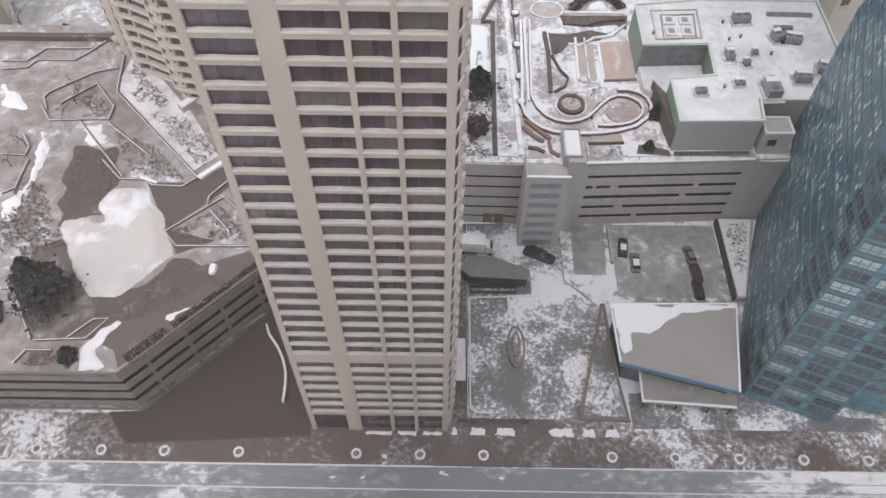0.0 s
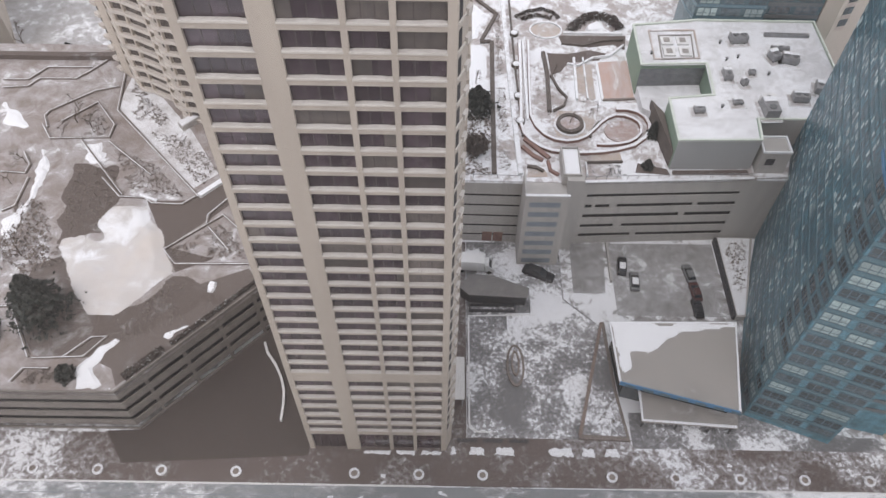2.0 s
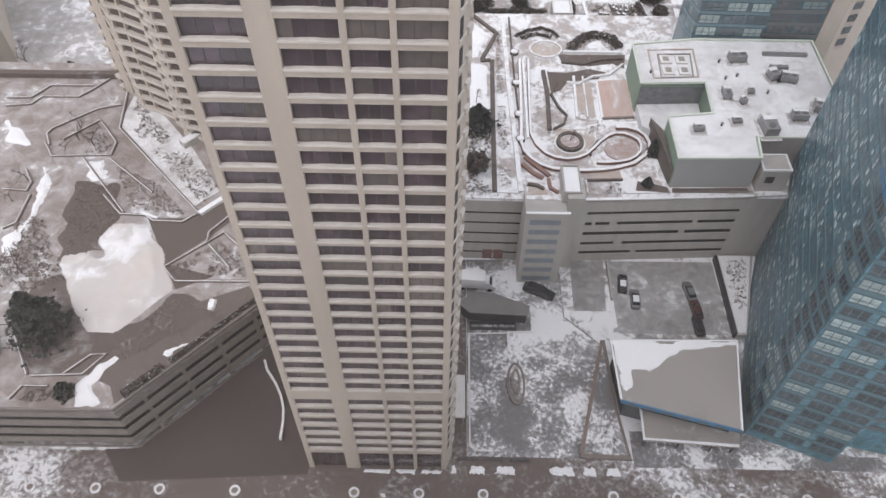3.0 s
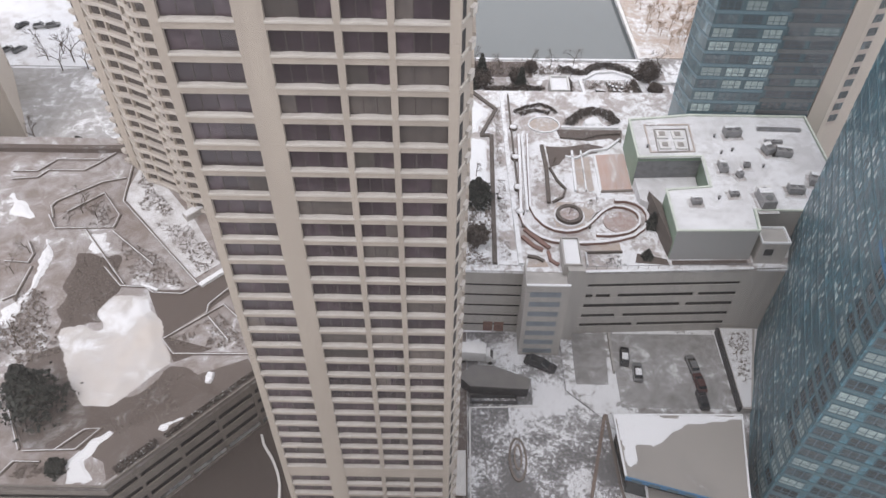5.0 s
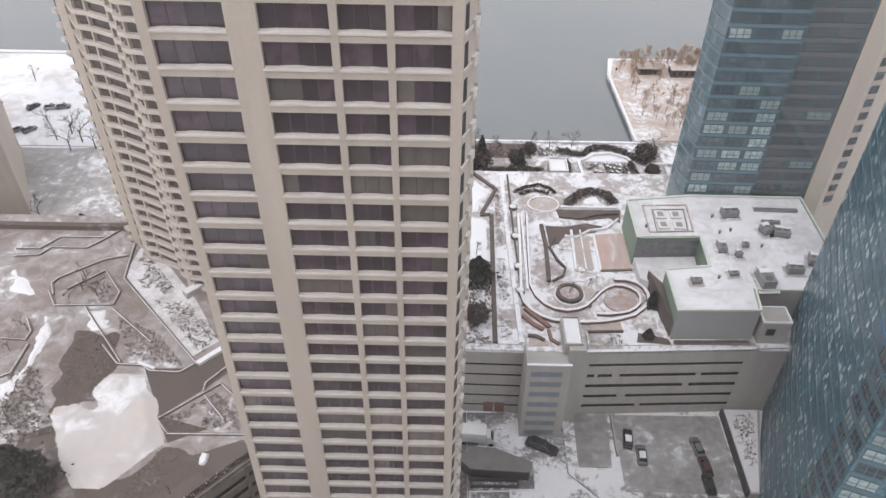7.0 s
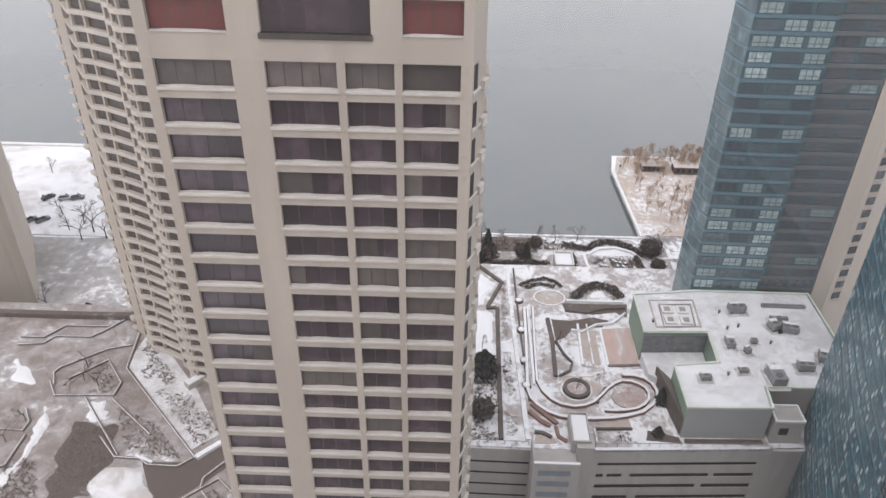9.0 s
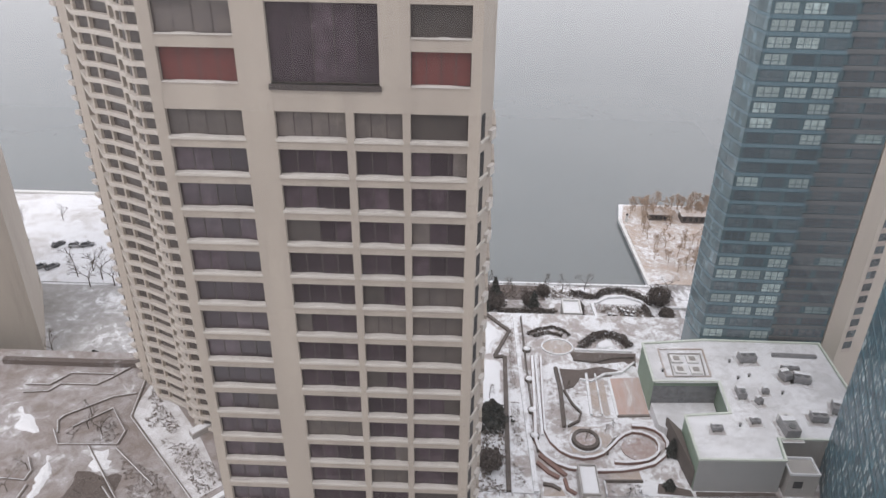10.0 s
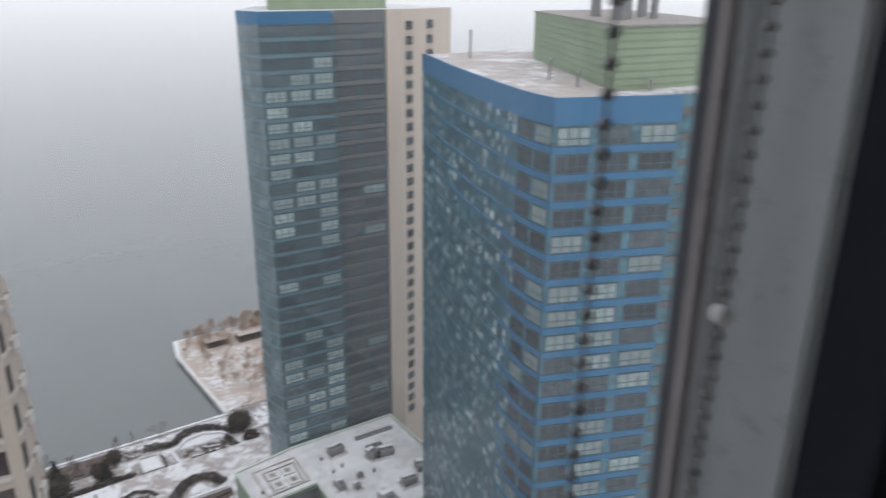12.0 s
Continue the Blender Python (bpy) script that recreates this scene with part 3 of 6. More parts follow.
def hedge(pts, width, z, h, label, seed=1, material=None, per=70):
    """A bushy hedge along a line: many small twigs over an uneven rounded body."""
    rng = np.random.default_rng(seed)
    cs = []
    for a, b in zip(pts, pts[1:]):
        a, b = Vector(a), Vector(b)
        u = (b - a).normalized()
        nn = Vector((-u.y, u.x))
        for _ in range(int((b - a).length * per * 2.2)):
            t, w = rng.uniform(0, 1), rng.normal(0, 0.24)
            p = a.lerp(b, t) + nn * w * width
            bump = 0.8 + 0.35 * noise.noise(Vector((p.x * 0.6, p.y * 0.6, seed)))
            cs.append((p.x, p.y, z + h * bump * max(0.1, 1 - (w * 1.7) ** 2) * rng.uniform(0.15, 1.0)))
    me = quads("hedge", np.array(cs), 0.15, rng, material or M_shrub)
    me.materials.append(M_snow)
    me.polygons.foreach_set("material_index", (rng.random(len(me.polygons)) < 0.07).astype(np.int32))
    return tagged(new("hedge", me), label, "hedge", kind="stuff")


def slab(name, poly, z0, z1, material, label, category, kind="structure"):
    bm = bmesh.new()
    prism(bm, poly, z0, z1)
    return solo(name, bm, material, label, category, kind=kind)


def low_wall(name, pts, width, z0, z1, material, label, closed=False, category="wall", group=""):
    bm = bmesh.new()
    ribbon(bm, pts, width, z0, z1, closed)
    return solo(name, bm, material, label, category, group)


# ---------- the wavy wing behind it ----------
WA, WB = Vector((-46.0, 110.5)), Vector((-72.6, 131.4))
wu = (WB - WA).normalized()
wv = Vector((wu.y, -wu.x)) if -wu.x < 0 else Vector((-wu.y, wu.x))


def wing_line(out=0.0):
    sn = [(0, 0), (3.4, 0.2), (5.0, 0.2), (7.0, 1.4), (8.8, 1.4), (10.4, 0.4), (12.6, 0.4), (14.0, -0.4), (19.5, 0.6), (22.2, 1.7), (26.8, 0.2), (30.2, 0.2), (30.4, 0.6), (31.9, 0.6)]
    return [tuple(WA + wu * a + wv * (b + out)) for a, b in sn]


wing = thing("apartment_wing", "beige concrete apartment block with wavy rows of balconies", "building", (0, 0, 13.5))
back = [tuple(WA + wu * 31.5 - wv * 18), tuple(WA - wv * 18)]
bm = bmesh.new()
prism(bm, wing_line(0.35) + back, 0.3, 1.05)
wing_band = data("balcony_band", bm, M_band)
for k in range(37):
    o = part("balcony_band", wing_band, None, wing)
    o.location.z = 2.765 * k
bm = bmesh.new()
prism(bm, wing_line(-0.55) + back, 0, 101.5)
part("core", bm, glass("brown_pane", (0.085, 0.073, 0.068), 0.2, 0.5, 0.2), wing, "dark window bands")
for a, b, w in ((0.3, 0, 0.9), (3.2, 0.1, 0.7), (6.8, 1.0, 0.5), (10.2, 0.4, 0.6), (12.6, 0.2, 0.6), (19.4, 0.4, 0.6), (22.0, 1.3, 0.7), (27.0, 0.35, 3.1)):
    bm = bmesh.new()
    p = WA + wu * a + wv * (b - 0.25)
    q = p + wu * w
    prism(bm, [tuple(p - wv * 0.4), tuple(q - wv * 0.4), tuple(q + wv * 0.5), tuple(p + wv * 0.5)], 0, 101.5)
    part("pier", bm, M_concrete, wing)

# ---------- the terrace garage ----------
TZ = 13.5
ga, gb, gc = (-140, 52.4), (-51.3, 52.6), (-24.0, 81.1)
outline = [ga, gb, gc, (-23, 138), (-140, 138)]
garage = thing("terrace_garage", "grey concrete parking garage under a garden deck", "garage")
# solid core, its near-black colour standing for shade inside the slots
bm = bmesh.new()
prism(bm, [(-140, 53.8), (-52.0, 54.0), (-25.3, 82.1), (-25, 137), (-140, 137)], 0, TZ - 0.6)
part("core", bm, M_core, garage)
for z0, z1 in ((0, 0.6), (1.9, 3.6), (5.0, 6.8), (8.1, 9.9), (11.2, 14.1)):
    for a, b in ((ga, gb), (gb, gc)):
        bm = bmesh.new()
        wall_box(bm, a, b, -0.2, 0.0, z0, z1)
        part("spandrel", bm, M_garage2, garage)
L = (Vector(gc) - Vector(gb)).length
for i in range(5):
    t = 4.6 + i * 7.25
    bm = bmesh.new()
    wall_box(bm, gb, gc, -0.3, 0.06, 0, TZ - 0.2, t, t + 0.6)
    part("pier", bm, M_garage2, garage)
bm = bmesh.new()
prism(bm, outline, TZ - 0.6, TZ)
part("deck", bm, M_terrace, garage, "garden deck with thin snow")

# planter edgings on the deck
EDGES = [
    [(-95.1, 125.7), (-89.7, 125.8), (-86.8, 129.9), (-77.0, 130.1)],
    [(-94.2, 123.1), (-89.0, 123.7), (-87.4, 126.2), (-79.6, 126.3), (-77.3, 128.8), (-74.6, 132.5)],
    [(-69.5, 128.0), (-68.0, 116.6), (-46.4, 93.4)],
    [(-80.9, 111.4), (-82.5, 114.7), (-81.9, 116.3), (-74.3, 122.5), (-69.7, 124.0)],
    [(-78.6, 113.1), (-72.7, 119.0), (-67.5, 112.4), (-67.6, 108.7), (-79.3, 108.2), (-82.1, 112.2)],
    [(-73.1, 108.0), (-60.9, 93.6)],
    [(-67.3, 107.6), (-56.7, 98.7)],
    [(-65.8, 97.8), (-61.3, 93.1), (-56.5, 92.9), (-54.7, 91.6), (-49.2, 91.4), (-47.0, 93.4)],
    [(-43.6, 87.0), (-43.7, 89.0), (-40.1, 93.9)],
    [(-35.3, 83.8), (-40.9, 89.0), (-50.0, 80.8), (-47.3, 77.7), (-33.9, 77.9)],
    [(-43.1, 86.1), (-38.4, 80.9)],
    [(-85.7, 99.0), (-81.0, 98.7), (-80.9, 101.0), (-83.1, 104.3)],
    [(-80.0, 97.6), (-80.1, 90.5), (-82.2, 89.1)],
    [(-61.1, 58.9), (-57.6, 62.6), (-55.1, 62.8), (-57.9, 59.0), (-66.0, 58.6)],
    [(-74.9, 68.3), (-72.6, 68.4), (-70.9, 69.9)],
    [(-72.3, 67.6), (-66.8, 58.8)],
    [(-68.1, 54.4), (-66.8, 56.8), (-62.7, 56.8)],
]
for e in EDGES:
    ed = thing("planter_edging", "low dark timber planter edging with a snowy top", "planter", group="planter edgings")
    bm = bmesh.new()
    ribbon(bm, e, 0.38, TZ, TZ + 0.4)
    part("board", bm, M_edge, ed)
    bm = bmesh.new()
    ribbon(bm, [(x - 0.14, y - 0.09) for x, y in e], 0.12, TZ + 0.3, TZ + 0.45)
    part("snow_cap", bm, M_wallsnow, ed, "thin cap of snow")
low_wall("garden_wall", [(-46.4, 93.4), (-41.5, 98.6)], 1.0, TZ, TZ + 0.7, M_snow, "low garden wall heaped with snow")
low_wall("garden_wall", [(-57.5, 93.3), (-54.0, 91.9)], 0.5, TZ + 0.4, TZ + 0.7, M_snow, "low garden wall heaped with snow")
slab("bare_paving", [(-72.1, 77.1), (-66, 80), (-60.5, 67.8), (-50.7, 66.8), (-44.3, 72.6), (-34.3, 77.0), (-31.7, 73.4), (-39.4, 65.5), (-51.5, 53.9), (-53, 57), (-58.0, 59.2), (-66.2, 59.1), (-72.8, 67.6)], TZ, TZ + 0.05, M_wetdeck, "damp brown paving with slush between the beds", "paving", "")
tagged(drift([(-58.9, 62.3), (-51.6, 61.3), (-42.8, 65.8), (-37.0, 70.3), (-40.1, 73.8), (-46.7, 74.9), (-51.0, 70.2), (-58.2, 66.7)], TZ, 0.14, "bare brown planting bed", 91, M_soil, "planting_bed"), "bare brown planting bed with ragged edges", "garden bed", "planting beds")
tagged(drift([(-72.2, 101.4), (-71.5, 89.9), (-68.6, 82.0), (-63.2, 84.7), (-61.4, 91.5), (-63.8, 100.8)], TZ, 0.14, "bare brown planting bed", 92, M_soil, "planting_bed"), "bare brown planting bed with ragged edges", "garden bed", "planting beds")
slab("garden_path", [(-56, 92.2), (-47, 76), (-41, 79), (-50, 81.5), (-43.5, 88), (-37.5, 95), (-43, 98), (-47.5, 92.5)], TZ, TZ + 0.06, M_soil, "bare brown garden path", "path", "")
drift([(-60.4, 90.4), (-56.4, 90.4), (-51.1, 85.5), (-50.5, 81.7), (-47.3, 75.5), (-49.2, 73.1), (-51.5, 70.1), (-55.5, 67.3), (-58.8, 67.2), (-62.2, 70.6), (-63.9, 74.7), (-68.4, 78.3), (-68.7, 80.8), (-61.8, 83.4)], TZ + 0.1, 0.7, "broad mound of trodden snow on the deck", 2, M_mound)
drift([(-81.5, 87.1), (-78.2, 91.2), (-80.0, 105.1), (-77.4, 102.1), (-77.1, 97.6), (-77.5, 89.2), (-78.1, 83.2), (-79.7, 81.9)], TZ, 0.35, "long strip of drifted snow on the deck", 3)
drift([(-57.9, 59.0), (-53.8, 62.6), (-52.8, 62.1), (-56.0, 57.1), (-52.2, 53.4), (-57.8, 53.4), (-59.1, 56.0)], TZ, 0.3, "bright snow drift by the garden parapet", 4)
drift([(-92.6, 118.7), (-88.6, 115.4), (-83.8, 111.4), (-85.8, 110.5), (-90.6, 112.9)], TZ, 0.3, "snow drift beside a garden path", 5)
drift([(-47.6, 62.0), (-44.6, 62.9), (-42.0, 65.4), (-45.0, 64.2)], TZ, 0.25, "thin snow drift along the parapet", 6)
drift([(-40.8, 74.2), (-39.2, 74.0), (-39.4, 71.6), (-40.6, 71.8)], TZ, 0.6, "small heap of snow on the bed", 7)
drift([(-72, 106.5), (-69, 107.3), (-66.5, 102.5), (-70, 101.5)], TZ, 0.25, "patch of snow in a planter", 8)
slab("snow_bed", [(-68.6, 118.0), (-67.9, 128.0), (-60.0, 121.0), (-51.6, 111.0), (-44.0, 99.4), (-48.1, 95.4), (-67.0, 116.2)], TZ, TZ + 0.06, M_bedsnow, "thin snow over a sloping planting bed", "garden bed", "")
low_wall("garden_wall", [(-104, 133.2), (-83.0, 133.2), (-71.5, 133.4)], 1.4, TZ, TZ + 1.2, M_soil, "dark low wall along the deck edge")
tufts("shrubs", [(-67, 126), (-66.5, 117.5), (-46.5, 96), (-44, 101), (-56, 113)], TZ + 0.06, 620, 0.19, 21, M_shrub, "dormant brown shrubs poking through snow")
tufts("shrubs", [(-66, 106), (-60, 94.5), (-49, 93), (-56, 101)], TZ, 420, 0.19, 22, M_shrub, "dormant brown shrubs in a planter")
tufts("shrubs", [(-80, 113), (-73, 118), (-68.5, 112), (-69, 109.5), (-78, 109)], TZ, 200, 0.19, 23, M_shrub, "dormant brown shrubs in a planter")
tufts("shrubs", [(-49, 80.5), (-41, 87.5), (-36, 82.5), (-35, 79), (-46, 79)], TZ, 200, 0.25, 24, M_shrub, "dormant brown shrubs in a planter")
tufts("shrubs", [(-66.5, 54), (-66, 56.4), (-60, 56.4), (-60, 54)], TZ, 90, 0.25, 25, M_shrub, "dormant brown shrubs by the parapet")
tufts("shrubs", [(-80, 92), (-76, 92), (-67, 78), (-74, 74), (-80, 80)], TZ, 300, 0.35, 26, M_shrub, "tangle of dormant shrubs on the deck")
tufts("shrubs", [(-58, 63), (-52, 62), (-43.5, 66.5), (-38, 70.5), (-41, 73), (-47, 74), (-51.5, 69)], TZ + 0.1, 260, 0.16, 27, M_shrub, "low brown ground cover on the bed")
tufts("shrubs", [(-71.5, 100.5), (-70.8, 90), (-68, 83), (-64, 85.5), (-62.2, 92), (-64.2, 100)], TZ + 0.1, 300, 0.18, 28, M_shrub, "low brown ground cover on the bed")
tree(-66.6, 66.6, TZ, conifer_meshes(5, 11.5, 6.6), 1, 0.4, "broad dark evergreen tree on the garden deck", "evergreen_tree")
tree(-59.6, 55.6, TZ, conifer_meshes(6, 3.2, 1.8), 1, 0.9, "small dark evergreen by the parapet", "evergreen_tree")
for i, (x, y, sz) in enumerate(((-75.5, 113, 0.62), (-72, 111.5, 0.55), (-76.5, 117, 0.55), (-82, 101.5, 0.6), (-83, 96, 0.6), (-75, 79, 0.7), (-77.5, 76, 0.6))):
    tree(x, y, TZ, BARE[i % 3], sz, i * 1.3, "small bare tree in a snowy planter", group="deck trees")
steps_box = thing("stair_hood", "low concrete stair hood on the deck", "stair")
bm = bmesh.new()
prism(bm, [(-54.5, 112.2), (-53.2, 110.8), (-50.2, 114.0), (-51.5, 115.4)], TZ, TZ + 1.3)
part("wall", bm, M_garage, steps_box)
bm = bmesh.new()
prism(bm, [(-54.3, 112.2), (-53.2, 111.1), (-50.5, 114.0), (-51.5, 115.1)], TZ + 1.3, TZ + 1.42)
part("snow_cap", bm, M_snow, steps_box)

hedge([(-50.6, 55.4), (-45.5, 60.6)], 1.7, TZ, 0.9, "low brown hedge along the deck parapet", 71, M_hedge, 150)
hedge([(-44.5, 61.6), (-31.5, 75.3)], 1.0, TZ, 0.7, "thin brown hedge along the deck parapet", 72, M_hedge, 90)

# ---------- entrance court ----------
slab("entrance_court", [(-57, 52.2), (-53, 46.6), (-22.2, 48.4), (-22.2, 80.8), (-24.3, 80.7), (-51.2, 52.5)], 0, 0.16, M_court, "bare brown paved entrance court", "court")
low_wall("curved_wall", [(-32.6, 69.5), (-31.9, 67.6), (-29.9, 64.9), (-28.6, 62.4), (-27.8, 60.0), (-27.5, 57.5), (-27.5, 54.3)], 0.4, 0.1, 1.0, M_lobby, "low curved pale wall with snow on top")


# ---------- the podium garage ----------
PZ = 18.2
podium = thing("podium_garage", "grey concrete parking podium with dark slots and a roof garden", "garage")
# near-black core paints the shade behind the podium slots
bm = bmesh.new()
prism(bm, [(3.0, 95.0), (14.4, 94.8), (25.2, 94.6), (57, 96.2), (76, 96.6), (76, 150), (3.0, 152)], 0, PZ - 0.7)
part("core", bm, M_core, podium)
bm = bmesh.new()
prism(bm, [(2.6, 94.6), (14.4, 94.4), (25.2, 94.2), (57.4, 95.8), (76, 95.8), (76, 152.5), (2.6, 152.5)], PZ - 0.4, PZ)
part("deck", bm, M_garden, podium)
for z0, z1 in ((0, 2.1), (3.1, 5.0), (6.0, 8.0), (9.1, 11.0), (12.0, 14.1), (14.95, PZ + 0.1)):
    bm = bmesh.new()
    wall_box(bm, (25.2, 94.2), (57.4, 95.8), -0.2, 0.0, z0, z1)
    part("spandrel", bm, M_garage, podium)
for z0, z1 in ((0, 2.1), (2.45, 5.0), (5.4, 8.0), (8.4, 11.1), (11.5, 14.0), (14.4, PZ - 0.6)):
    bm = bmesh.new()
    wall_box(bm, (2.6, 94.6), (14.4, 94.4), -0.06, 0.0, z0, z1 - 0.12)
    part("spandrel", bm, M_garage, podium)
for t0, t1, z0, z1 in ((0, 1.6, 0, PZ), (30.8, 51, 0, PZ), (6.4, 7.8, 11.0, 12.1), (3.0, 3.6, 11, 12.1), (8.2, 9.8, 4.9, 6.1), (12.2, 13.2, 2.0, 3.2), (20.5, 21.6, 8.0, 9.2), (22.5, 23.4, 11, 12.1)):
    bm = bmesh.new()
    wall_box(bm, (25.2, 94.2), (57.4, 95.8), -0.3, -0.03, z0, z1, t0, t1)
    part("pier", bm, M_garage, podium)
bm = bmesh.new()
wall_box(bm, (25.2, 94.2), (57.4, 95.8), -0.45, 0.12, PZ + 0.1, PZ + 0.3)
part("parapet", bm, M_wallsnow, podium, "parapet capped with snow")
bm = bmesh.new()
wall_box(bm, (2.6, 94.6), (14.4, 94.4), -0.45, 0.12, PZ - 0.6, PZ - 0.38)
part("parapet", bm, M_wallsnow, podium, "parapet capped with snow")
bm = bmesh.new()
box(bm, 14.4, 22.3, 88.6, 95, 0, PZ - 0.1)
box(bm, 14.4, 22.3, 88.6, 88.9, PZ - 0.1, 20.7)
stair = part("stair_tower", bm, M_garage, podium)
for z0 in (1.0, 3.8, 6.6, 9.4, 12.3, 15.1, 17.8):
    bm = bmesh.new()
    box(bm, 15.2, 20.8, 88.52, 88.7, z0, z0 + 1.25)
    part("glass_strip", bm, M_stairglass, stair)
bm = bmesh.new()
ribbon(bm, [(14.4, 88.75), (22.3, 88.75)], 0.4, 20.7, 20.95)
part("parapet", bm, M_snow, podium)
bm = bmesh.new()
ribbon(bm, [(14.5, 94.6), (14.5, 88.9)], 0.25, PZ - 0.1, 20.7)
part("parapet", bm, M_garage, podium)
for x0 in (7.6, 9.8):
    bm = bmesh.new()
    wall_box(bm, (2.6, 94.6), (14.4, 94.4), 0.0, 0.08, 0.12, 3.0, x0 - 2.6, x0 - 0.7)
    part("loading_door", bm, M_brickred, podium, "dull red loading door")
bm = bmesh.new()
box(bm, 22.3, 25.4, 92.6, 95.2, 0, PZ + 2.3)
part("stair_tower", bm, M_garage, podium)
for nm, pts in (("railing", [(26, 95.0), (57, 96.4)]), ("railing", [(3, 95.2), (14, 95.0)])):
    rl = thing(nm, "thin metal railing along the parapet", "railing", group="podium railings")
    a, b = Vector(pts[0]), Vector(pts[1])
    zr = PZ
    n = int((b - a).length / 1.9)
    bm = bmesh.new()
    ribbon(bm, pts, 0.07, zr + 0.9, zr + 0.98)
    part("rail", bm, M_metal, rl)
    for i in range(n + 1):
        p = a.lerp(b, i / n)
        bm = bmesh.new()
        cyl(bm, p.x, p.y, zr, zr + 0.9, 0.05, n=6)
        part("post", bm, M_metal, rl)

# roof garden
hood = thing("stair_hood", "tall concrete stair hood with a snowy top", "stair")
bm = bmesh.new()
box(bm, 21.5, 24.9, 93.7, 100.9, PZ, PZ + 2.3)
part("wall", bm, M_garage, hood)
bm = bmesh.new()
ribbon(bm, [(21.6, 93.9), (24.8, 93.9), (24.8, 100.8), (21.6, 100.8)], 0.3, PZ + 2.3, PZ + 2.75, True)
part("parapet", bm, M_garage, hood)
bm = bmesh.new()
box(bm, 21.9, 24.6, 94.1, 100.5, PZ + 2.3, PZ + 2.42)
part("snow_cap", bm, M_snow, hood)
U1 = [(15.6, 135.1), (15.2, 120), (14.7, 109.2), (15.2, 106.6), (16.4, 104.7), (18.2, 103.0), (20.4, 102.0), (23.4, 101.6), (26.6, 101.6), (30, 101.9), (33.0, 102.6), (36.2, 103.8), (38.4, 105.8), (39.6, 107.6), (39.9, 109.6), (39.4, 111.6), (38.2, 113.0), (36.2, 113.8), (33.9, 113.8)]
U2 = [(17.5, 135.2), (17.0, 122), (16.7, 111.6), (17.6, 108.6), (19.2, 106.3), (21, 105.1), (23.3, 104.6), (25.4, 105.0), (27.2, 106.0), (29, 108), (30.5, 109.9), (32, 111.3), (33.6, 112.1), (35.4, 112.0), (36.8, 111.3), (37.9, 110.2), (38.2, 108.8), (37.8, 107), (36.8, 105.7), (35.2, 104.6), (33.3, 104.1), (31, 103.8), (29.0, 103.9)]
for pts, w in ((U1, 0.7), (U2, 0.55)):
    cw = thing("curved_planter_wall", "curved low garden wall with a white snow cap", "wall", group="garden walls")
    bm = bmesh.new()
    ribbon(bm, pts, w, PZ, PZ + 0.6)
    part("wall", bm, M_brickred, cw)
    bm = bmesh.new()
    ribbon(bm, pts, w * 0.8, PZ + 0.6, PZ + 0.72)
    part("snow_cap", bm, M_snow, cw)
ft = thing("fountain", "round dark stone fountain with a snowy basin and a bare tree", "fountain", (24.3, 109.4, PZ))
bm = bmesh.new()
ribbon(bm, arc(0, 0, 2.3, 0, 345, 23), 0.7, 0, 0.9, True)
part("rim", bm, M_dkwall, ft)
bm = bmesh.new()
ribbon(bm, arc(0, 0, 2.95, 0, 345, 23), 0.3, 0, 0.3, True)
part("step", bm, M_wallsnow, ft)
bm = bmesh.new()
cyl(bm, 0, 0, 0, 0.6, 1.97, n=24)
part("basin", bm, M_redgravel, ft)
tree(24.3, 109.4, PZ + 0.5, BARE[0], 0.35, 0, "small bare tree in the round basin")
slab("gravel_bed", arc(34.2, 107.7, 3.3, 0, 345, 23, 3.0), PZ, PZ + 0.3, M_redgravel, "oval bed of reddish gravel", "garden bed", "")
slab("sports_court", [(31.9, 117.0), (38.1, 117.6), (38.1, 129.3), (31.8, 128.6)], PZ, PZ + 0.1, M_court_red, "pinkish sports court streaked with snow", "court", "")
low_wall("court_kerb", [(31.6, 128.9), (31.6, 116.8)], 0.5, PZ, PZ + 0.3, M_snow, "snow-covered kerb beside the court")
low_wall("court_kerb", [(31.6, 116.7), (38.1, 117.2)], 0.4, PZ, PZ + 0.4, M_edge, "dark kerb beside the court")
slab("round_plaza", arc(21.6, 139.3, 3.2, 0, 345, 23, 2.6), PZ, PZ + 0.1, M_tanbed, "round tan paved plaza in the roof garden", "plaza", "")
low_wall("plaza_kerb", arc(21.6, 139.3, 3.5, 0, 345, 23, 2.85), 0.35, PZ, PZ + 0.3, M_wallsnow, "round pale kerb dusted with snow", True)
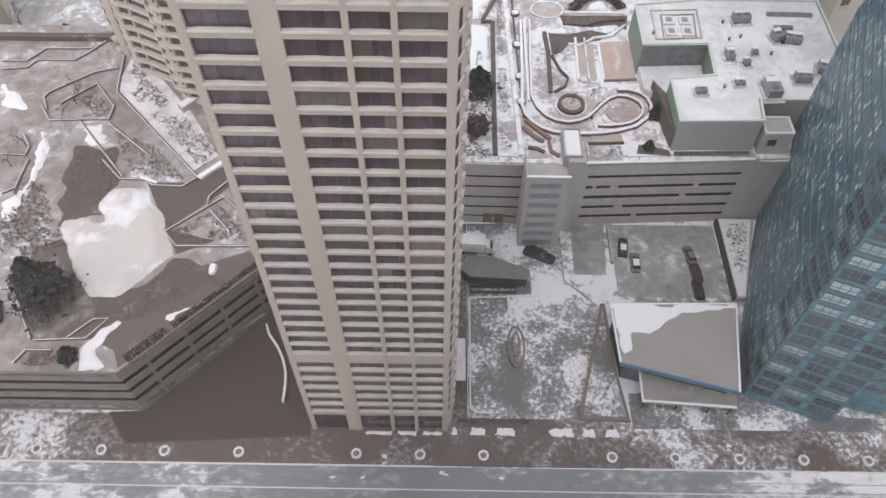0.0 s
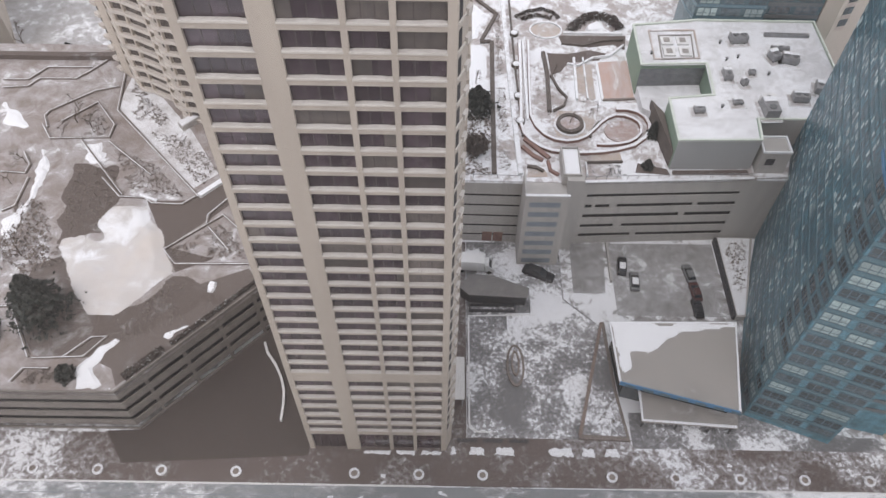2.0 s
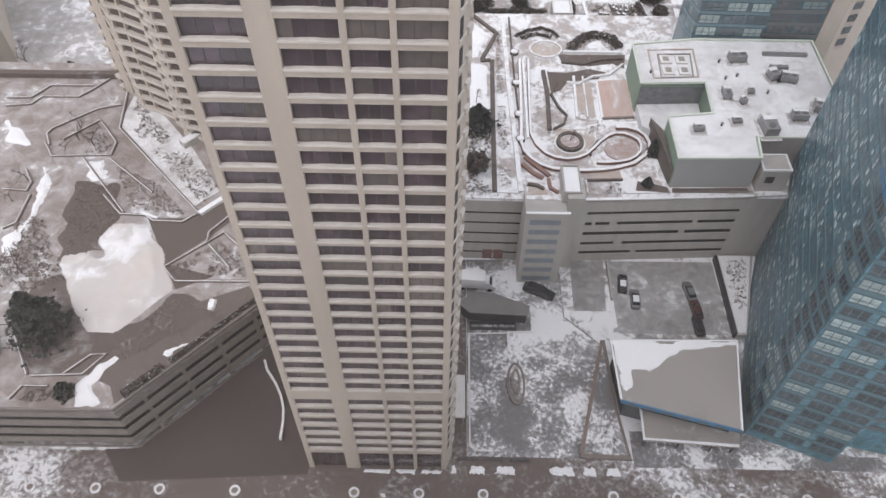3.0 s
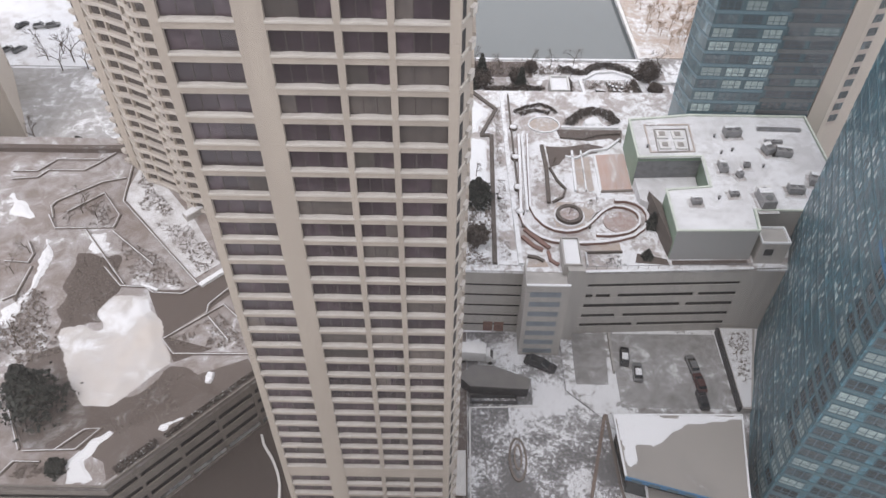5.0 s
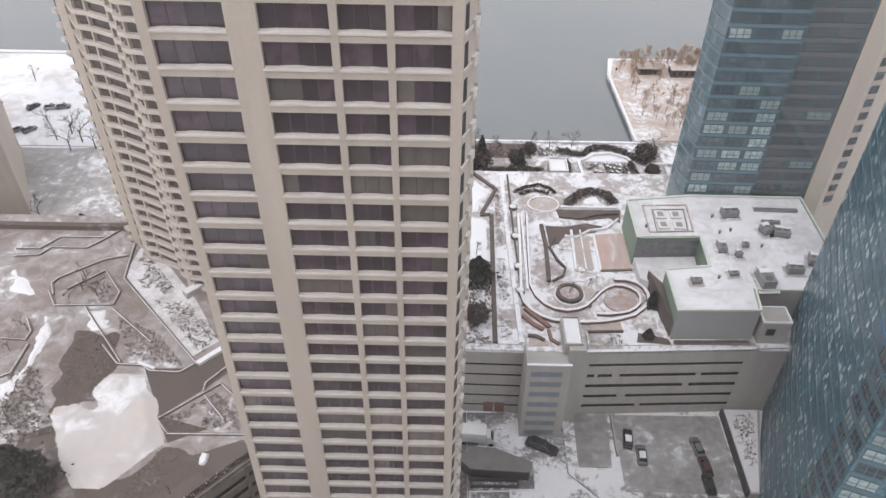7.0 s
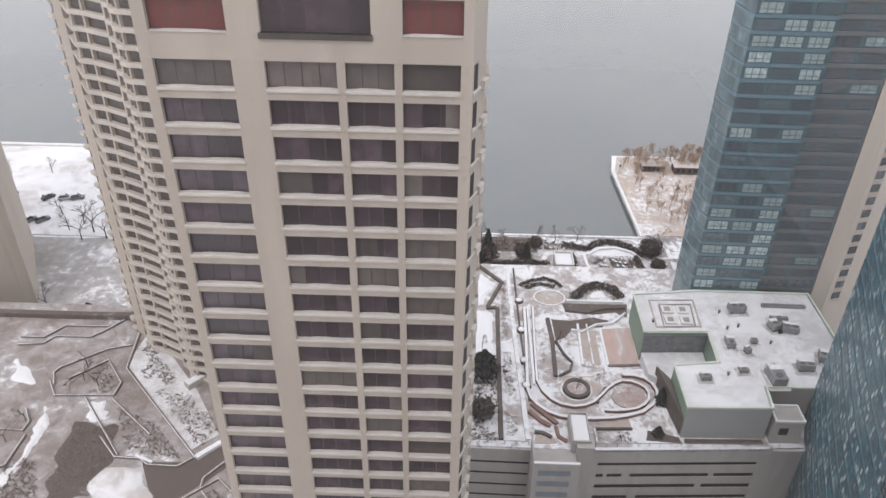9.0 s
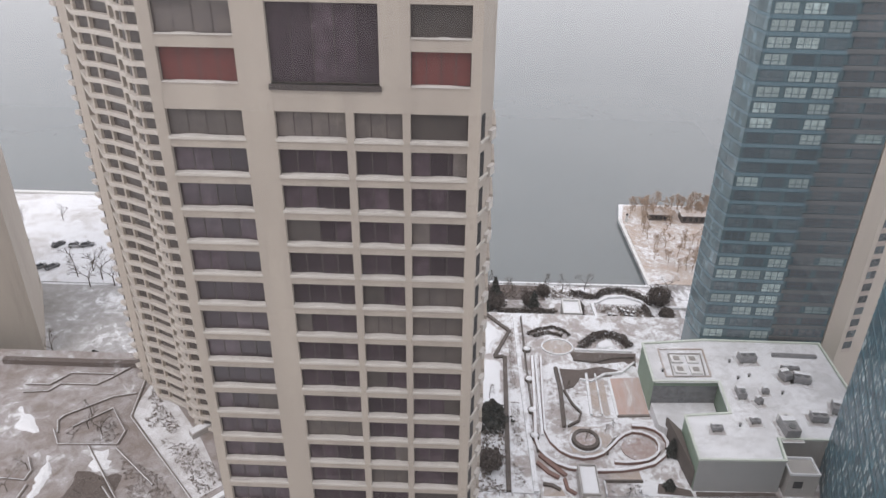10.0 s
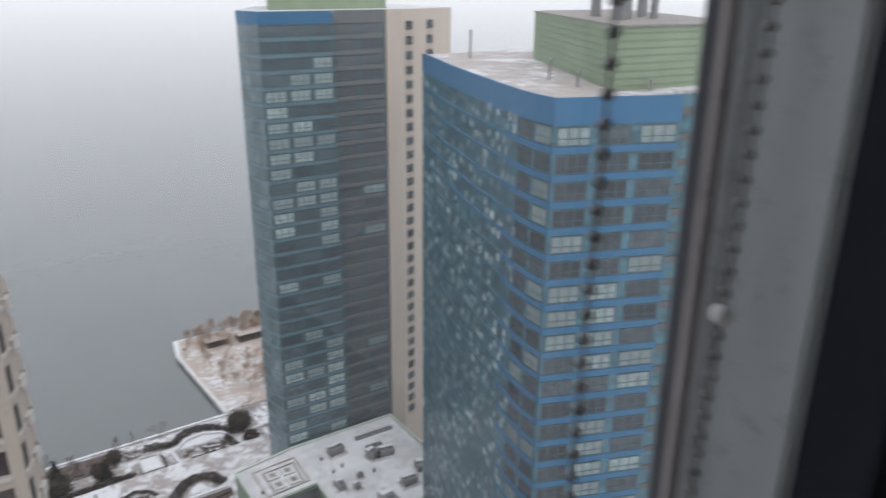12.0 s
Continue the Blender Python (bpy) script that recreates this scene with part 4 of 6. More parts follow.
for poly, m, lab in (
    ([(24.3, 137.5), (31, 137.5), (39.0, 137.7), (38.2, 133.0), (35.8, 134.7), (30.7, 133.6), (24.7, 135.2)], M_soil, "dark brown winding planting bed"),
    ([(21.4, 131.5), (25.6, 131.2), (30.6, 132.6), (34.1, 131.6), (32.2, 129.3), (25.6, 128.4), (23.8, 125.4), (21.8, 124.4)], M_soil, "brown winding planting bed"),
    ([(26.9, 127.9), (30.4, 127.9), (30.3, 117.0), (26.6, 116.4)], M_tanbed, "rectangular tan bed with snowy kerbs"),
    ([(22.4, 113.5), (28.2, 113.6), (29.6, 110.9), (28.0, 107.4), (25.3, 105.6), (21.6, 106.4), (20.8, 109.8)], M_tanbed, "tan paved court round the fountain"),
    ([(27.5, 102.2), (33.2, 102.3), (33.4, 99.9), (27.6, 99.7)], M_tanbed, "small tan bed by the parapet"),
    ([(35.5, 97.0), (36.2, 99.4), (41.6, 98.0), (41.8, 96.6)], M_soil, "bare brown bed beside the hall"),
    ([(42.4, 96.5), (42.4, 97.7), (56.6, 98.1), (56.8, 96.9)], M_soil, "narrow brown bed beneath the hall wall"),
    ([(15.6, 98.4), (18.6, 97.2), (19.2, 95.6), (15.2, 95.4)], M_tanbed, "small tan court by the stair"),
):
    slab("planting_bed", poly, PZ, PZ + 0.07, m, lab, "garden bed", "")
for k, pts in enumerate(([(15.0, 143.7), (17.9, 145.8), (21.2, 146.8), (23.7, 145.5), (24.8, 143.5)], [(16.4, 142.9), (19.8, 144.6), (23.2, 143.5)])):
    hedge(pts, 0.9, PZ, 0.9, "thin curved brown hedge with snow between", 42 + k, M_hedge, 60)
for k, y in enumerate((137.6, 127.1, 117.3, 110.0)):
    o = thing("round_planter", "round snow-filled planter beside the long wall", "planter", (14.55, y, PZ), "round planters")
    bm = bmesh.new()
    cyl(bm, 0, 0, 0, 0.7, 0.95, n=16)
    part("rim", bm, M_dkwall, o)
    bm = bmesh.new()
    cyl(bm, 0, 0, 0.7, 0.95, 0.8, 0.5, n=16)
    part("snow_cap", bm, M_snow, o)
for pts, w, m, lab in (
    ([(12.4, 150.4), (12.8, 130), (14.0, 96.0)], 0.9, M_wallsnow, "long low wall under snow"),
    ([(13.9, 150.5), (14.2, 130), (14.9, 106)], 0.35, M_dkwall, "thin dark garden kerb"),
    ([(9.6, 134.8), (9.3, 115), (9.1, 96.0)], 0.9, M_dkwall, "dark clipped hedge wall"),
    ([(7.1, 134.7), (9.4, 134.9)], 0.7, M_dkwall, "dark clipped hedge wall"),
    ([(5.2, 151.8), (10.9, 144.6), (7.4, 135.2)], 0.8, M_dkwall, "dark stepped garden wall"),
    ([(20.5, 131.5), (20.9, 124.1), (20.6, 113.0)], 0.8, M_dkwall, "dark straight garden wall"),
    ([(21.6, 124.0), (22.9, 119.7), (24.4, 117.2), (23.6, 114.8), (21.4, 113.2)], 0.4, M_dkwall, "dark winding garden wall"),
    ([(28.0, 105.9), (28.2, 107.4), (29.9, 109.9), (32.0, 111.3)], 0.4, M_dkwall, "dark winding garden wall"),
    ([(25.3, 127.8), (27.6, 127.2), (30.9, 129.8), (34.6, 130.5), (38.0, 134.2)], 0.4, M_wallsnow, "winding snowy garden wall"),
    ([(24.7, 134.6), (29.5, 134.0), (33.4, 135.6), (38.2, 136.1)], 0.45, M_dkwall, "dark winding garden wall"),
    ([(26.9, 129.7), (26.4, 116.7)], 0.5, M_snow, "straight snow-covered kerb"),
    ([(28.8, 129.7), (28.6, 116.9)], 0.3, M_wallsnow, "straight snow-covered kerb"),
    ([(25.4, 138.2), (38.2, 138.2)], 0.6, M_snow, "straight snow-covered garden wall"),
    ([(15.2, 105.2), (17.4, 102.6), (19.6, 100.2)], 0.8, M_brickred, "red brick bench wall"),
    ([(14.6, 103.2), (16.6, 100.8), (18.3, 99.6)], 0.7, M_brickred, "red brick bench wall"),
    ([(15.3, 98.0), (17, 97.7), (18.3, 96.8)], 0.6, M_dkwall, "short curved garden bench"),
    ([(19.3, 99.4), (19.6, 97), (21, 95.9)], 0.6, M_brickred, "short curved brick wall"),
    ([(26.4, 99.2), (33.4, 99.5)], 0.3, M_dkwall, "thin dark garden kerb"),
    ([(26.4, 96.0), (26.4, 99.2)], 0.3, M_wallsnow, "thin snowy garden kerb"),
    ([(33.4, 96.2), (34.6, 99.8)], 0.6, M_snow, "snow-covered kerb"),
    ([(16.3, 135), (16.1, 110.5)], 0.5, M_snow, "ridge of snow along a path"),
):
    low_wall("garden_wall", pts, w, PZ, PZ + 0.55, m, lab, group="garden walls")
hedge([(27.0, 138.6), (28.6, 141.6), (31.2, 144.0), (34.4, 144.5), (36.7, 142.7), (38.0, 139.8)], 2.6, PZ, 1.7, "arched dark brown hedge", 41, M_hedge, 150)
drift([(29.6, 138.0), (35.6, 138.2), (35, 140.6), (33, 142.4), (31.2, 141.0)], PZ, 1.1, "heap of snow inside the hedge", 9)
for p, h, sd in (([(3.5, 96.5), (8.4, 96.5), (8.6, 133), (6, 134), (3.5, 134)], 0.12, 10), ([(3.4, 136), (6.6, 136), (9.6, 144), (4, 151)], 0.3, 11), ([(28, 114.6), (38, 115.4), (40.5, 112.5), (41, 116), (33, 116.2)], 0.15, 12), ([(40.3, 101), (41.2, 104), (40.6, 108.5), (39.8, 104)], 0.15, 14)):
    drift(p, PZ, h, "sheet of fresh snow on the roof deck", sd)
tufts("shrubs", [(3.5, 96), (8.2, 96), (8.2, 112), (3.5, 112)], PZ, 130, 0.35, 31, M_shrub, "bare brown shrubs in the snow", 9)
tufts("shrubs", [(10.2, 97), (12.3, 97), (11.6, 148), (10.4, 143)], PZ, 460, 0.17, 32, M_shrub, "row of small plants in the snow", 5)
tufts("shrubs", [(18.2, 131), (21, 131), (29.5, 116), (20, 112), (18.2, 114)], PZ, 90, 0.2, 33, M_shrub, "scattered dormant plants", 5)
tufts("shrubs", [(27, 96.2), (33, 96.2), (33, 98.8), (27, 98.8)], PZ, 50, 0.2, 34, M_darkmetal, "row of small dark planters", 4)
tree(5.6, 102.0, PZ, bush_meshes(33, 3.4, 2.3), 1, 0, "brown bare bush on the roof deck", "bush")
tree(6.2, 113.5, PZ, conifer_meshes(7, 6.0, 4.5), 1, 0, "dark evergreen on the roof deck", "evergreen_tree")
tree(37.9, 98.4, PZ, conifer_meshes(8, 2.0, 1.2), 1, 0, "small dark evergreen by the hall", "evergreen_tree")
tree(40.0, 106.5, PZ, conifer_meshes(9, 4.0, 1.3), 1, 0, "dark evergreen against the hall", "evergreen_tree")
for i, (x, y, sz) in enumerate(((7.2, 101, 0.6), (5.2, 106, 0.5), (6, 121, 0.5), (22, 124, 0.35), (30.2, 113.5, 0.3), (28.5, 112, 0.3))):
    tree(x, y, PZ, BARE[i % 3], sz, i * 2.1, "small bare tree in the roof garden", group="roof garden trees")

# rooftop hall
UZ = 25.6
upper = [(38.3, 131.5), (38.2, 119.0), (51.2, 119.6), (50.8, 110.4), (42.0, 109.2), (41.9, 98.1), (57.0, 98.5), (57.6, 104), (76, 104), (76, 133.4), (51.8, 133.4)]
hall = thing("rooftop_hall", "rooftop hall clad in green and grey under a snowy roof", "building", (0, 0, PZ))
bm = bmesh.new()
prism(bm, upper, 0, UZ - PZ)
part("wall", bm, M_green, hall, "dull green cladding")
bm = bmesh.new()
wall_box(bm, (41.9, 98.1), (57.0, 98.5), 0.0, 0.12, 0, UZ - PZ)
part("front_wall", bm, surface("pale_grey_panel", (0.34, 0.345, 0.35), (0.31, 0.315, 0.32), 0.3, 5, 0.7), hall, "plain grey front wall")
bm = bmesh.new()
wall_box(bm, (57.65, 104.0), (76, 104.0), 0.0, 0.12, 0, UZ - PZ)
part("front_wall", bm, M_garage, hall, "plain grey set-back wall")
bm = bmesh.new()
wall_box(bm, (38.3, 119.0), (51.1, 119.6), 0.0, 0.08, 2.0, 6.4)
part("glazing", bm, M_cwin, hall, "grey band of glazing")
bm = bmesh.new()
prism(bm, [(x + (0.35 if x < 50 else -0.35), y + (0.35 if y < 115 else -0.3)) for x, y in upper], UZ - PZ, UZ - PZ + 0.06)
part("roof", bm, M_roofsnow, hall, "flat roof under clean snow")
bm = bmesh.new()
ribbon(bm, upper, 0.5, UZ - PZ, UZ - PZ + 0.35, True)
part("parapet", bm, surface("pale_green_coping", (0.50, 0.55, 0.49), (0.57, 0.61, 0.56), 0.5, 4, 0.7), hall, "pale green coping")
bm = bmesh.new()
prism(bm, [(38.6, 112.5), (42.2, 109.5), (50.7, 110.6), (51.0, 119.4), (38.4, 118.8)], 0, 2.2)
part("lower_roof", bm, M_roofsnow, hall, "lower snowy roof in the recess")
bm = bmesh.new()
prism(bm, [(41.8, 98.6), (41.8, 109.1), (39.9, 112.6)], 0, 4.2)
part("slanted_fin", bm, M_dkwall, hall, "dark slanted side wall")
for a, b in (((57.8, 97.4), (63.0, 101.6)),):
    bm = bmesh.new()
    box(bm, a[0], b[0], a[1], b[1], 0, 5.2)
    lift = part("lift_house", bm, M_garage, hall)
    bm = bmesh.new()
    ribbon(bm, [(a[0] + .1, a[1] + .1), (b[0] - .1, a[1] + .1), (b[0] - .1, b[1] - .1), (a[0] + .1, b[1] - .1)], 0.4, 5.2, 5.6, True)
    part("parapet", bm, M_snow, lift)
    bm = bmesh.new()
    box(bm, a[0] + 1.0, a[0] + 2.6, a[1] - 0.05, a[1] + 0.1, 2.2, 3.8)
    part("window", bm, M_darkmetal, lift)
skl = thing("skylight_pad", "square pad of four pyramid skylights on the roof", "skylight", (0, 0, UZ))
bm = bmesh.new()
for pts in ([(42.5, 120.6), (48.9, 121.0), (49.6, 128.4), (42.9, 128.0)],):
    ribbon(bm, pts, 0.3, 0.06, 0.35, True)
part("frame", bm, M_membrane, skl)
bm = bmesh.new()
ribbon(bm, [(41.0, 120.6), (50.0, 121.1), (50.5, 130.0), (41.2, 129.6)], 0.45, 0.06, 0.3, True)
part("pad", bm, M_tanbed, skl, "tan outer frame")
for x in (44.2, 47.4):
    for y in (122.8, 126.3):
        bm = bmesh.new()
        box(bm, x - 1.15, x + 1.15, y - 1.25, y + 1.25, 0.06, 0.5)
        sk = part("skylight", bm, M_whitewall, skl)
        bm = bmesh.new()
        box(bm, x - 0.6, x + 0.6, y - 0.65, y + 0.65, 0.5, 0.62)
        part("pane", bm, M_membrane, sk)


def roof_unit(x, y, z, w, d, h, turn=0.0, fans=2):
    u = thing("air_handler", "grey metal rooftop air unit with fans, dusted with snow", "air unit", (x, y, z), "rooftop air units")
    u.rotation_euler.z = turn
    bm = bmesh.new()
    box(bm, -w / 2, w / 2, -d / 2, d / 2, 0.2, h)
    bmesh.ops.bevel(bm, geom=bm.edges[:], offset=0.06, segments=1, affect="EDGES")
    part("casing", bm, M_metal, u)
    for q in (-1, 1):
        bm = bmesh.new()
        box(bm, q * w * 0.35 - 0.1, q * w * 0.35 + 0.1, -d / 2 + 0.05, d / 2 - 0.05, 0, 0.2)
        part("foot", bm, M_darkmetal, u)
    for i in range(fans):
        bm = bmesh.new()
        cyl(bm, 0 if w < d else -w / 2 + w * (i + 0.5) / fans, -d / 2 + d * (i + 0.5) / fans if w < d else 0, h, h + 0.14, min(w, d) * 0.27, n=14)
        part("fan_cowl", bm, M_greyclad, u)
    bm = bmesh.new()
    box(bm, -w * 0.46, w * 0.46, d * 0.05, d * 0.34, h, h + 0.2)
    bmesh.ops.bevel(bm, geom=bm.edges[:], offset=0.05, segments=1, affect="EDGES")
    part("snow_cap", bm, M_snow, u)
    bm = bmesh.new()
    box(bm, -w / 2 - 0.02, w / 2 + 0.02, d * 0.36, d / 2 + 0.02, h * 0.4, h + 0.05)
    part("louvre", bm, M_whitewall, u)
    return u


for x, y, w, d, h, tn, fn in ((58.7, 126.8, 3.4, 2.2, 1.7, 0.1, 2), (64.6, 121.4, 1.8, 2.4, 1.6, 0.3, 1), (67.6, 120.6, 3.2, 2.2, 1.5, -0.2, 2), (54.2, 115.8, 1.6, 2.8, 1.4, 0.0, 2), (57.0, 113.6, 1.0, 1.4, 1.3, 0.4, 1), (59.2, 116.6, 1.2, 1.0, 1.1, 0, 1), (59.9, 106.3, 2.6, 4.6, 2.0, 0.05, 2), (66.6, 109.4, 3.0, 2.0, 1.5, -0.05, 2), (46.9, 105.8, 2.0, 1.4, 1.1, 0.05, 1), (54.6, 108.2, 1.8, 1.3, 0.8, 0.1, 1), (71, 112.3, 1.6, 3.0, 1.5, -0.3, 1), (66.5, 124.0, 3.6, 1.0, 1.0, 0.0, 1)):
    roof_unit(x, y, UZ + 0.09, w, d, h, tn, fn)
    pad = thing("roof_pad", "bare brownish pad of roofing under an air unit", "roof pad", (x, y, UZ + 0.06), "roof pads")
    pad.rotation_euler.z = tn
    bm = bmesh.new()
    box(bm, -w / 2 - 0.7, w / 2 + 0.5, -d / 2 - 0.9, d / 2 + 0.4, 0, 0.03)
    part("membrane", bm, M_padding, pad)
    bm = bmesh.new()
    ribbon(bm, [(-w / 2 - 0.7, -d / 2 - 0.9), (w / 2 + 0.5, -d / 2 - 0.9), (w / 2 + 0.5, d / 2 + 0.4), (-w / 2 - 0.7, d / 2 + 0.4)], 0.16, 0, 0.09, True)
    part("rim", bm, M_wallsnow, pad)
for x, y in ((40.6, 122.3), (55.2, 120.7), (51.5, 107.0), (62.5, 116.5), (55, 126), (57.6, 121.5)):
    vp = thing("roof_vent", "short dark roof vent pipe", "vent", (x, y, UZ + 0.06), "roof vents")
    bm = bmesh.new()
    cyl(bm, 0, 0, 0, 0.6, 0.2, n=8)
    part("pipe", bm, M_darkmetal, vp)
    bm = bmesh.new()
    cyl(bm, 0, 0, 0.6, 0.8, 0.36, 0.2, n=8)
    part("cap", bm, M_metal, vp)
low_wall("roof_upstand", [(64.5, 128.6), (73.5, 128.4)], 0.8, UZ + 0.06, UZ + 0.7, M_metal, "low metal duct across the roof", category="duct")

# ---------- glass towers ----------
def unit_mesh(w, h, cols, rws, pane_mat):
    """A window unit: its frame, and its panes."""
    bm = bmesh.new()
    f = 0.13
    box(bm, -w / 2, w / 2, -0.05, 0.08, 0, f)
    box(bm, -w / 2, w / 2, -0.05, 0.08, h - f, h)
    for i in range(cols + 1):
        x = -w / 2 + (w - f) * i / cols
        box(bm, x, x + f, -0.045, 0.075, f, h - f)
    for j in range(1, rws):
        z = h * (0.36 if rws == 2 else j / rws)
        box(bm, -w / 2 + f, w / 2 - f, -0.04, 0.07, z, z + f * 0.7)
    fr = data("window", bm, M_bmull)
    bm = bmesh.new()
    box(bm, -w / 2 + f, w / 2 - f, 0.0, 0.03, f, h - f)
    return fr, data("pane", bm, pane_mat)


M_bmull = surface("blue_grey_mullion", (0.095, 0.15, 0.18), (0.085, 0.13, 0.16), 1, 8, 0.5, 0.2)
M_cband = surface("teal_spandrel", (0.085, 0.155, 0.185), (0.075, 0.14, 0.165), 0.3, 4, 0.35)


def units_on(parent, a, b, z0, floors, fh, spans, h, share, seed, out=0.06, dark=None, lit=None):
    a, b = Vector(a), Vector(b)
    u = (b - a).normalized()
    n = Vector((u.y, -u.x))
    turn = math.atan2(u.y, u.x)
    rng = random.Random(seed)
    meshes = {}
    for k in range(floors):
        blank = rng.random() < 0.15
        for t0, t1, cols in spans:
            pale = (not blank) and rng.random() < share
            key = (round(t1 - t0, 2), pale)
            if key not in meshes:
                meshes[key] = unit_mesh(t1 - t0, h, cols, 2, (lit or M_lit) if pale else (dark or M_gglass))
            fr, pn = meshes[key]
            w = part("window", fr, None, parent)
            p = a + u * (t0 + t1) / 2 + n * out
            w.location, w.rotation_euler.z = (p.x, p.y, z0 + fh * k), turn
            part("pane", pn, None, w)


BZ, BF = 110.7, 2.95
bl = [(52.4, 57.0), (52.6, 60.2), (53.2, 63.5), (54.2, 67), (55.4, 71), (57.3, 77.5), (60.6, 87.5), (64.0, 96.8), (66.5, 104)]
bf1 = (65.6, 51.9)
bout = [bl[0], bf1, (67.0, 55.6), (75.5, 53.6), (96, 58), (100, 104)] + list(reversed(bl[1:]))
btower = thing("blue_glass_tower", "tall blue glass apartment tower with blue bands", "building")
bm = bmesh.new()
prism(bm, bout, 0, BZ - 0.6)
part("core", bm, M_bglass, btower, "blue glass body")
nfl = 36
for k in range(nfl + 1):
    z = BZ - 2.4 - BF * k
    bm = bmesh.new()
    ribbon(bm, list(reversed(bl[:4])) + [bf1], 0.24, z - 0.45, z + (0.28 if k else 2.4))
    part("floor_band", bm, M_blue if k < 19 else M_cband, btower, "" if k else "deep blue roof fascia")
    bm = bmesh.new()
    ribbon(bm, bl[3:], 0.10 if k else 0.2, z - (0.22 if k else 0.6), z + (0.05 if k else 2.4))
    part("floor_band", bm, M_blue if k < 6 else M_cband, btower)
    if k < nfl and z > 6:
        bm = bmesh.new()
        ribbon(bm, [(66.2, 53.4), (67.1, 55.4), (75.4, 53.5)], 0.22, z - 0.5, z + 0.3)
        part("floor_band", bm, M_greyclad, btower, "grey band")
flen = (Vector(bf1) - Vector(bl[0])).length
units_on(btower, bl[0], bf1, BZ - 2.4 - BF * nfl + 0.32, nfl, BF, ((0.3, 4.0, 3), (5.0, 8.6, 3), (9.6, flen - 0.35, 3)), 2.02, 0.42, 5, 0.04)
units_on(btower, bl[1], bl[0], BZ - 2.4 - BF * nfl + 0.36, nfl, BF, ((0.1, 2.8, 3),), 2.02, 0.55, 6, 0.04)
units_on(btower, bl[2], bl[1], BZ - 2.4 - BF * nfl + 0.36, nfl, BF, ((0.1, 2.9, 3),), 2.02, 0.4, 7, 0.04)


def pane_field(name, parent, line, z0, floors, fh, w, seed, label, rows_per=2, material=None):
    """Rows of narrow panes along a bent wall, each a little out of true."""
    rng = np.random.default_rng(seed)
    v, f = [], []
    for a, b in zip(line, line[1:]):
        a, b = Vector(a), Vector(b)
        u = (b - a).normalized()
        n = Vector((-u.y, u.x))
        cnt = max(1, int((b - a).length / w))
        st = (b - a).length / cnt
        for k in range(floors * rows_per):
            for i in range(cnt):
                zz = z0 + fh / rows_per * k + (0.42 if rows_per == 1 or k % 2 == 0 else 0.1)
                o = 0.10 + rng.uniform(-0.012, 0.012, 4)
                hh = fh / rows_per - (0.62 if rows_per == 1 else 0.46) - (0.3 if rng.random() < 0.2 else 0.0)
                p0, p1 = a + u * (st * i + 0.07), a + u * (st * (i + 1) - 0.07)
                q = len(v)
                for (p, z), d in zip(((p0, zz), (p1, zz), (p1, zz + hh), (p0, zz + hh)), o):
                    v.append((p.x + n.x * d, p.y + n.y * d, z))
                f.append((q, q + 1, q + 2, q + 3))
    me = bpy.data.meshes.new(name)
    me.from_pydata(v, [], f)
    me.materials.append(material or M_bpane)
    o = new(name, me)
    o.parent = parent
    return tagged(o, label, kind="stuff")


def mixed_panes(name, tints):
    """Facade glass where some panes are dark, some teal and a few are coloured pale as glints."""
    m, nt, b, co = shader(name, 0.28, 0.0, 0.6)
    isl = nt.nodes.new("ShaderNodeNewGeometry")
    c = ramp(nt, isl.outputs["Random Per Island"], tints)
    nt.nodes[-1].color_ramp.interpolation = "CONSTANT"
    n1 = noise_out(nt, co, 0.25, 3)
    c = mixcol(nt, step(nt, n1, 0.3, 0.75), c, tints[0][1])
    nt.links.new(c, b.inputs["Base Color"])
    return m


# the last, palest tint paints reflected glints on a fifth of the panes
M_bpane = mixed_panes("teal_panes_painted_glints", [(0.0, (0.045, 0.105, 0.140)), (0.28, (0.060, 0.20, 0.265)), (0.55, (0.065, 0.090, 0.120)), (0.66, (0.10, 0.28, 0.35)), (0.80, (0.60, 0.72, 0.74))])
pane_field("panes", btower, bl[2:], BZ - 2.4 - BF * nfl, nfl, BF, 0.66, 3, "small blue-green panes, some coloured pale as glints", 2)
# beige flank of the blue tower
bm = bmesh.new()
box(bm, 75.6, 96, 52.8, 58.5, 0, BZ - 0.8)
fl2 = part("flank", bm, M_tan, btower, "beige flank")
bm = bmesh.new()
box(bm, -0.6, 0.6, -0.02, 0.1, 0, 1.6)
slot = data("window", bm, M_gglass)
for k in range(nfl):
    for x in (77.8, 80.6, 84.5):
        o = part("window", slot, None, fl2)
        o.location = (x, 52.76, BZ - 4.2 - BF * k)
bm = bmesh.new()
prism(bm, [(p[0] + 0.25, p[1] + 0.1) if p[0] < 70 else (p[0] - 0.3, p[1]) for p in bout], BZ - 0.6, BZ - 0.3)
part("roof", bm, snowy("brown_roof", (0.34, 0.29, 0.26), (0.38, 0.33, 0.30), 0.32, 0.15, 0.8, 0.12), btower, "brownish roof with patches of snow")
pent = part("penthouse", (lambda b: (prism(b, [(62.2, 58.6), (80.8, 56.6), (96, 90), (78.3, 91)], BZ - 0.3, 117.2), b)[1])(bmesh.new()), M_pent, btower, "green plant room")
for k in range(8):
    for a, b in (((62.2, 58.6), (80.8, 56.6)), ((78.3, 91), (62.2, 58.6))):
        bm = bmesh.new()
        wall_box(bm, a, b, 0.0, 0.06, BZ + 0.2 + 0.8 * k, BZ + 0.27 + 0.8 * k)
        part("seam", bm, M_green, pent)
bm = bmesh.new()
